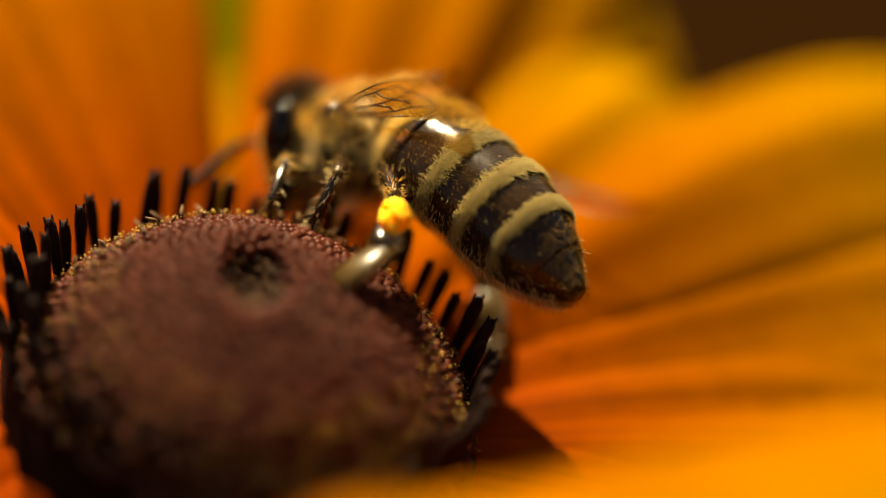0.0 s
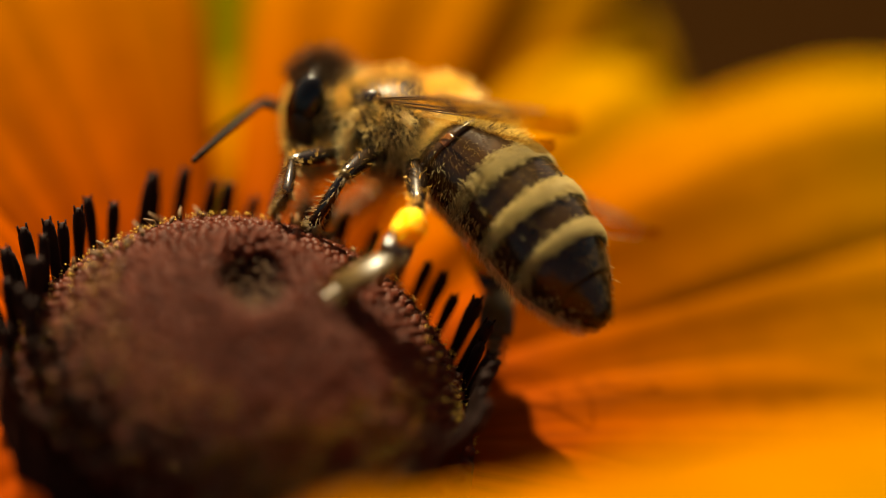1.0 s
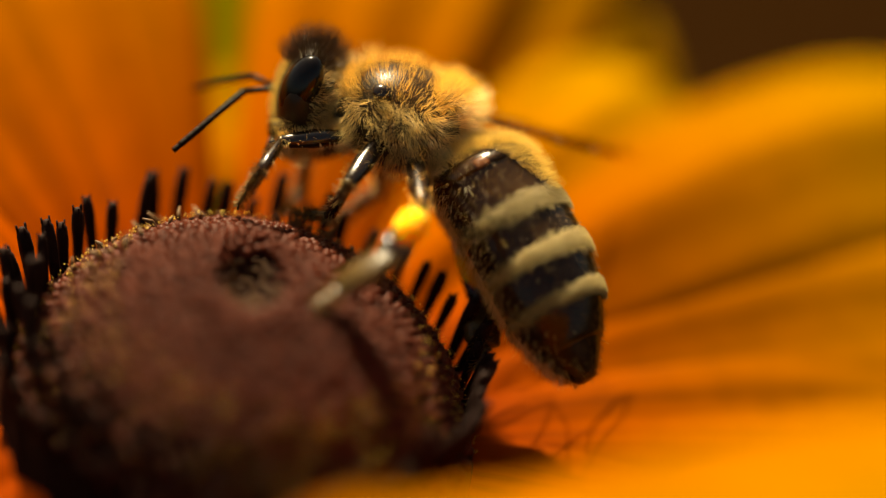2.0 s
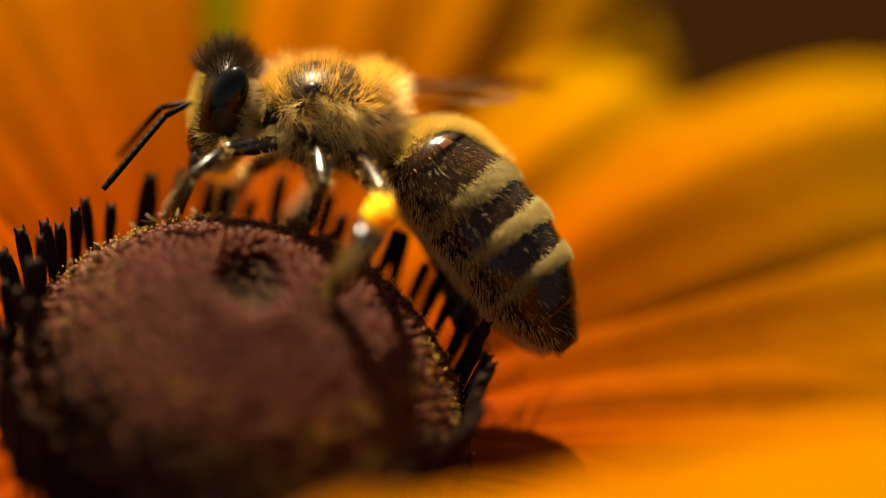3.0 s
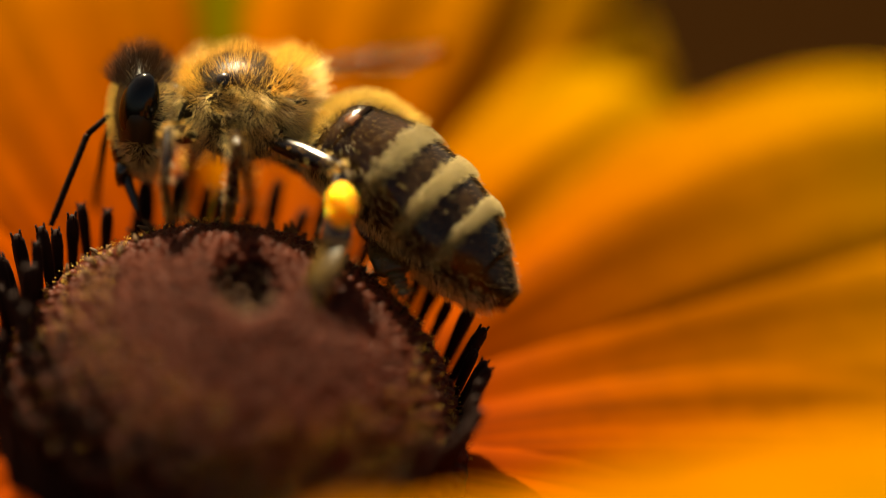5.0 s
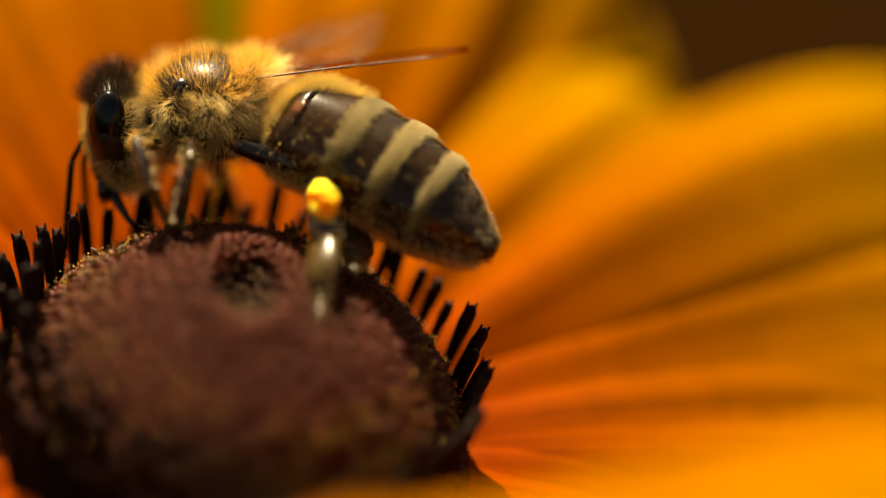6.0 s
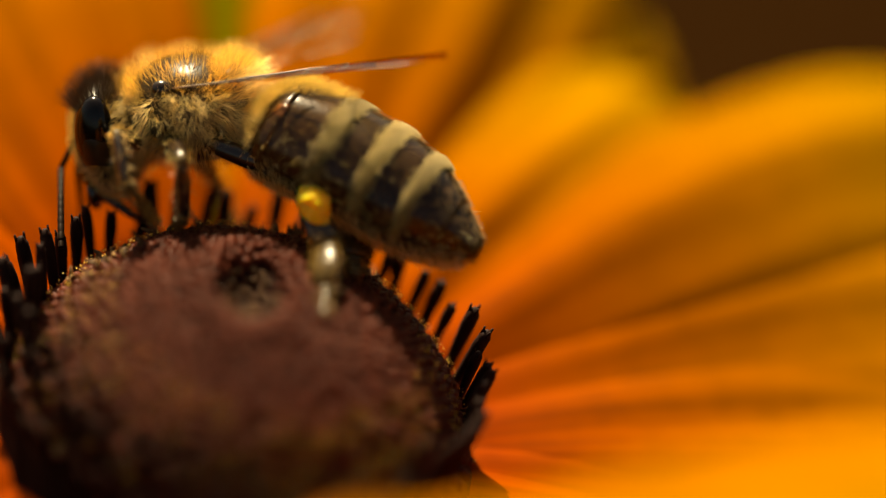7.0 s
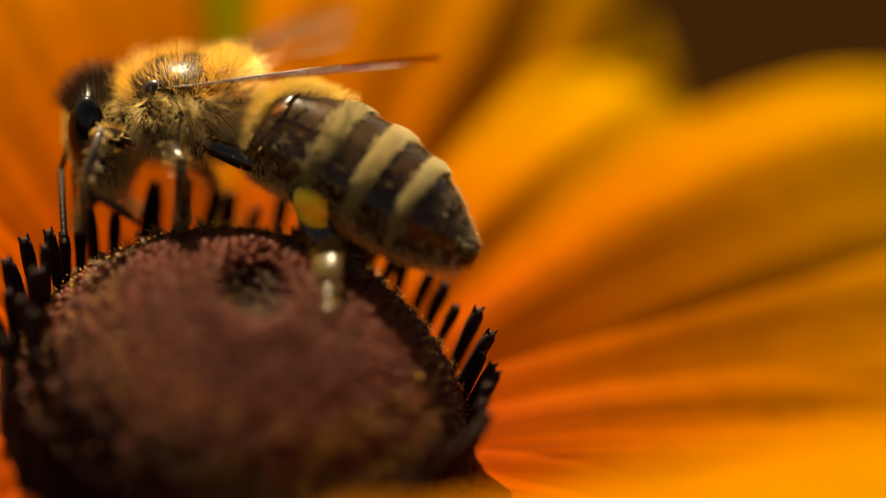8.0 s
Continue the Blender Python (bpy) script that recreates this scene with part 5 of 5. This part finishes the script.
def go(thing, way):
    walk(thing, [(t, pose(x * MM, y * MM, z * MM, rx, ry, rz)) for t, x, y, z, rx, ry, rz in WAYS[way]])


def motions():
    go(bee, "bee")
    go(head, "head")
    go(abdomen, "abdomen")
    go(tongue, "proboscis")
    for key, (femur, shin, foot) in LEGS.items():
        go(femur, key)
        for ob in shin:
            go(ob, key + "_tibia")
        for ob in foot:
            go(ob, key + "_tarsus")
    for key, (scape, flagellum) in ANTENNAE.items():
        go(scape, key)
        go(flagellum, key + "_flagellum")
    for key, skin in WINGS.items():
        go(skin, key)


motions()
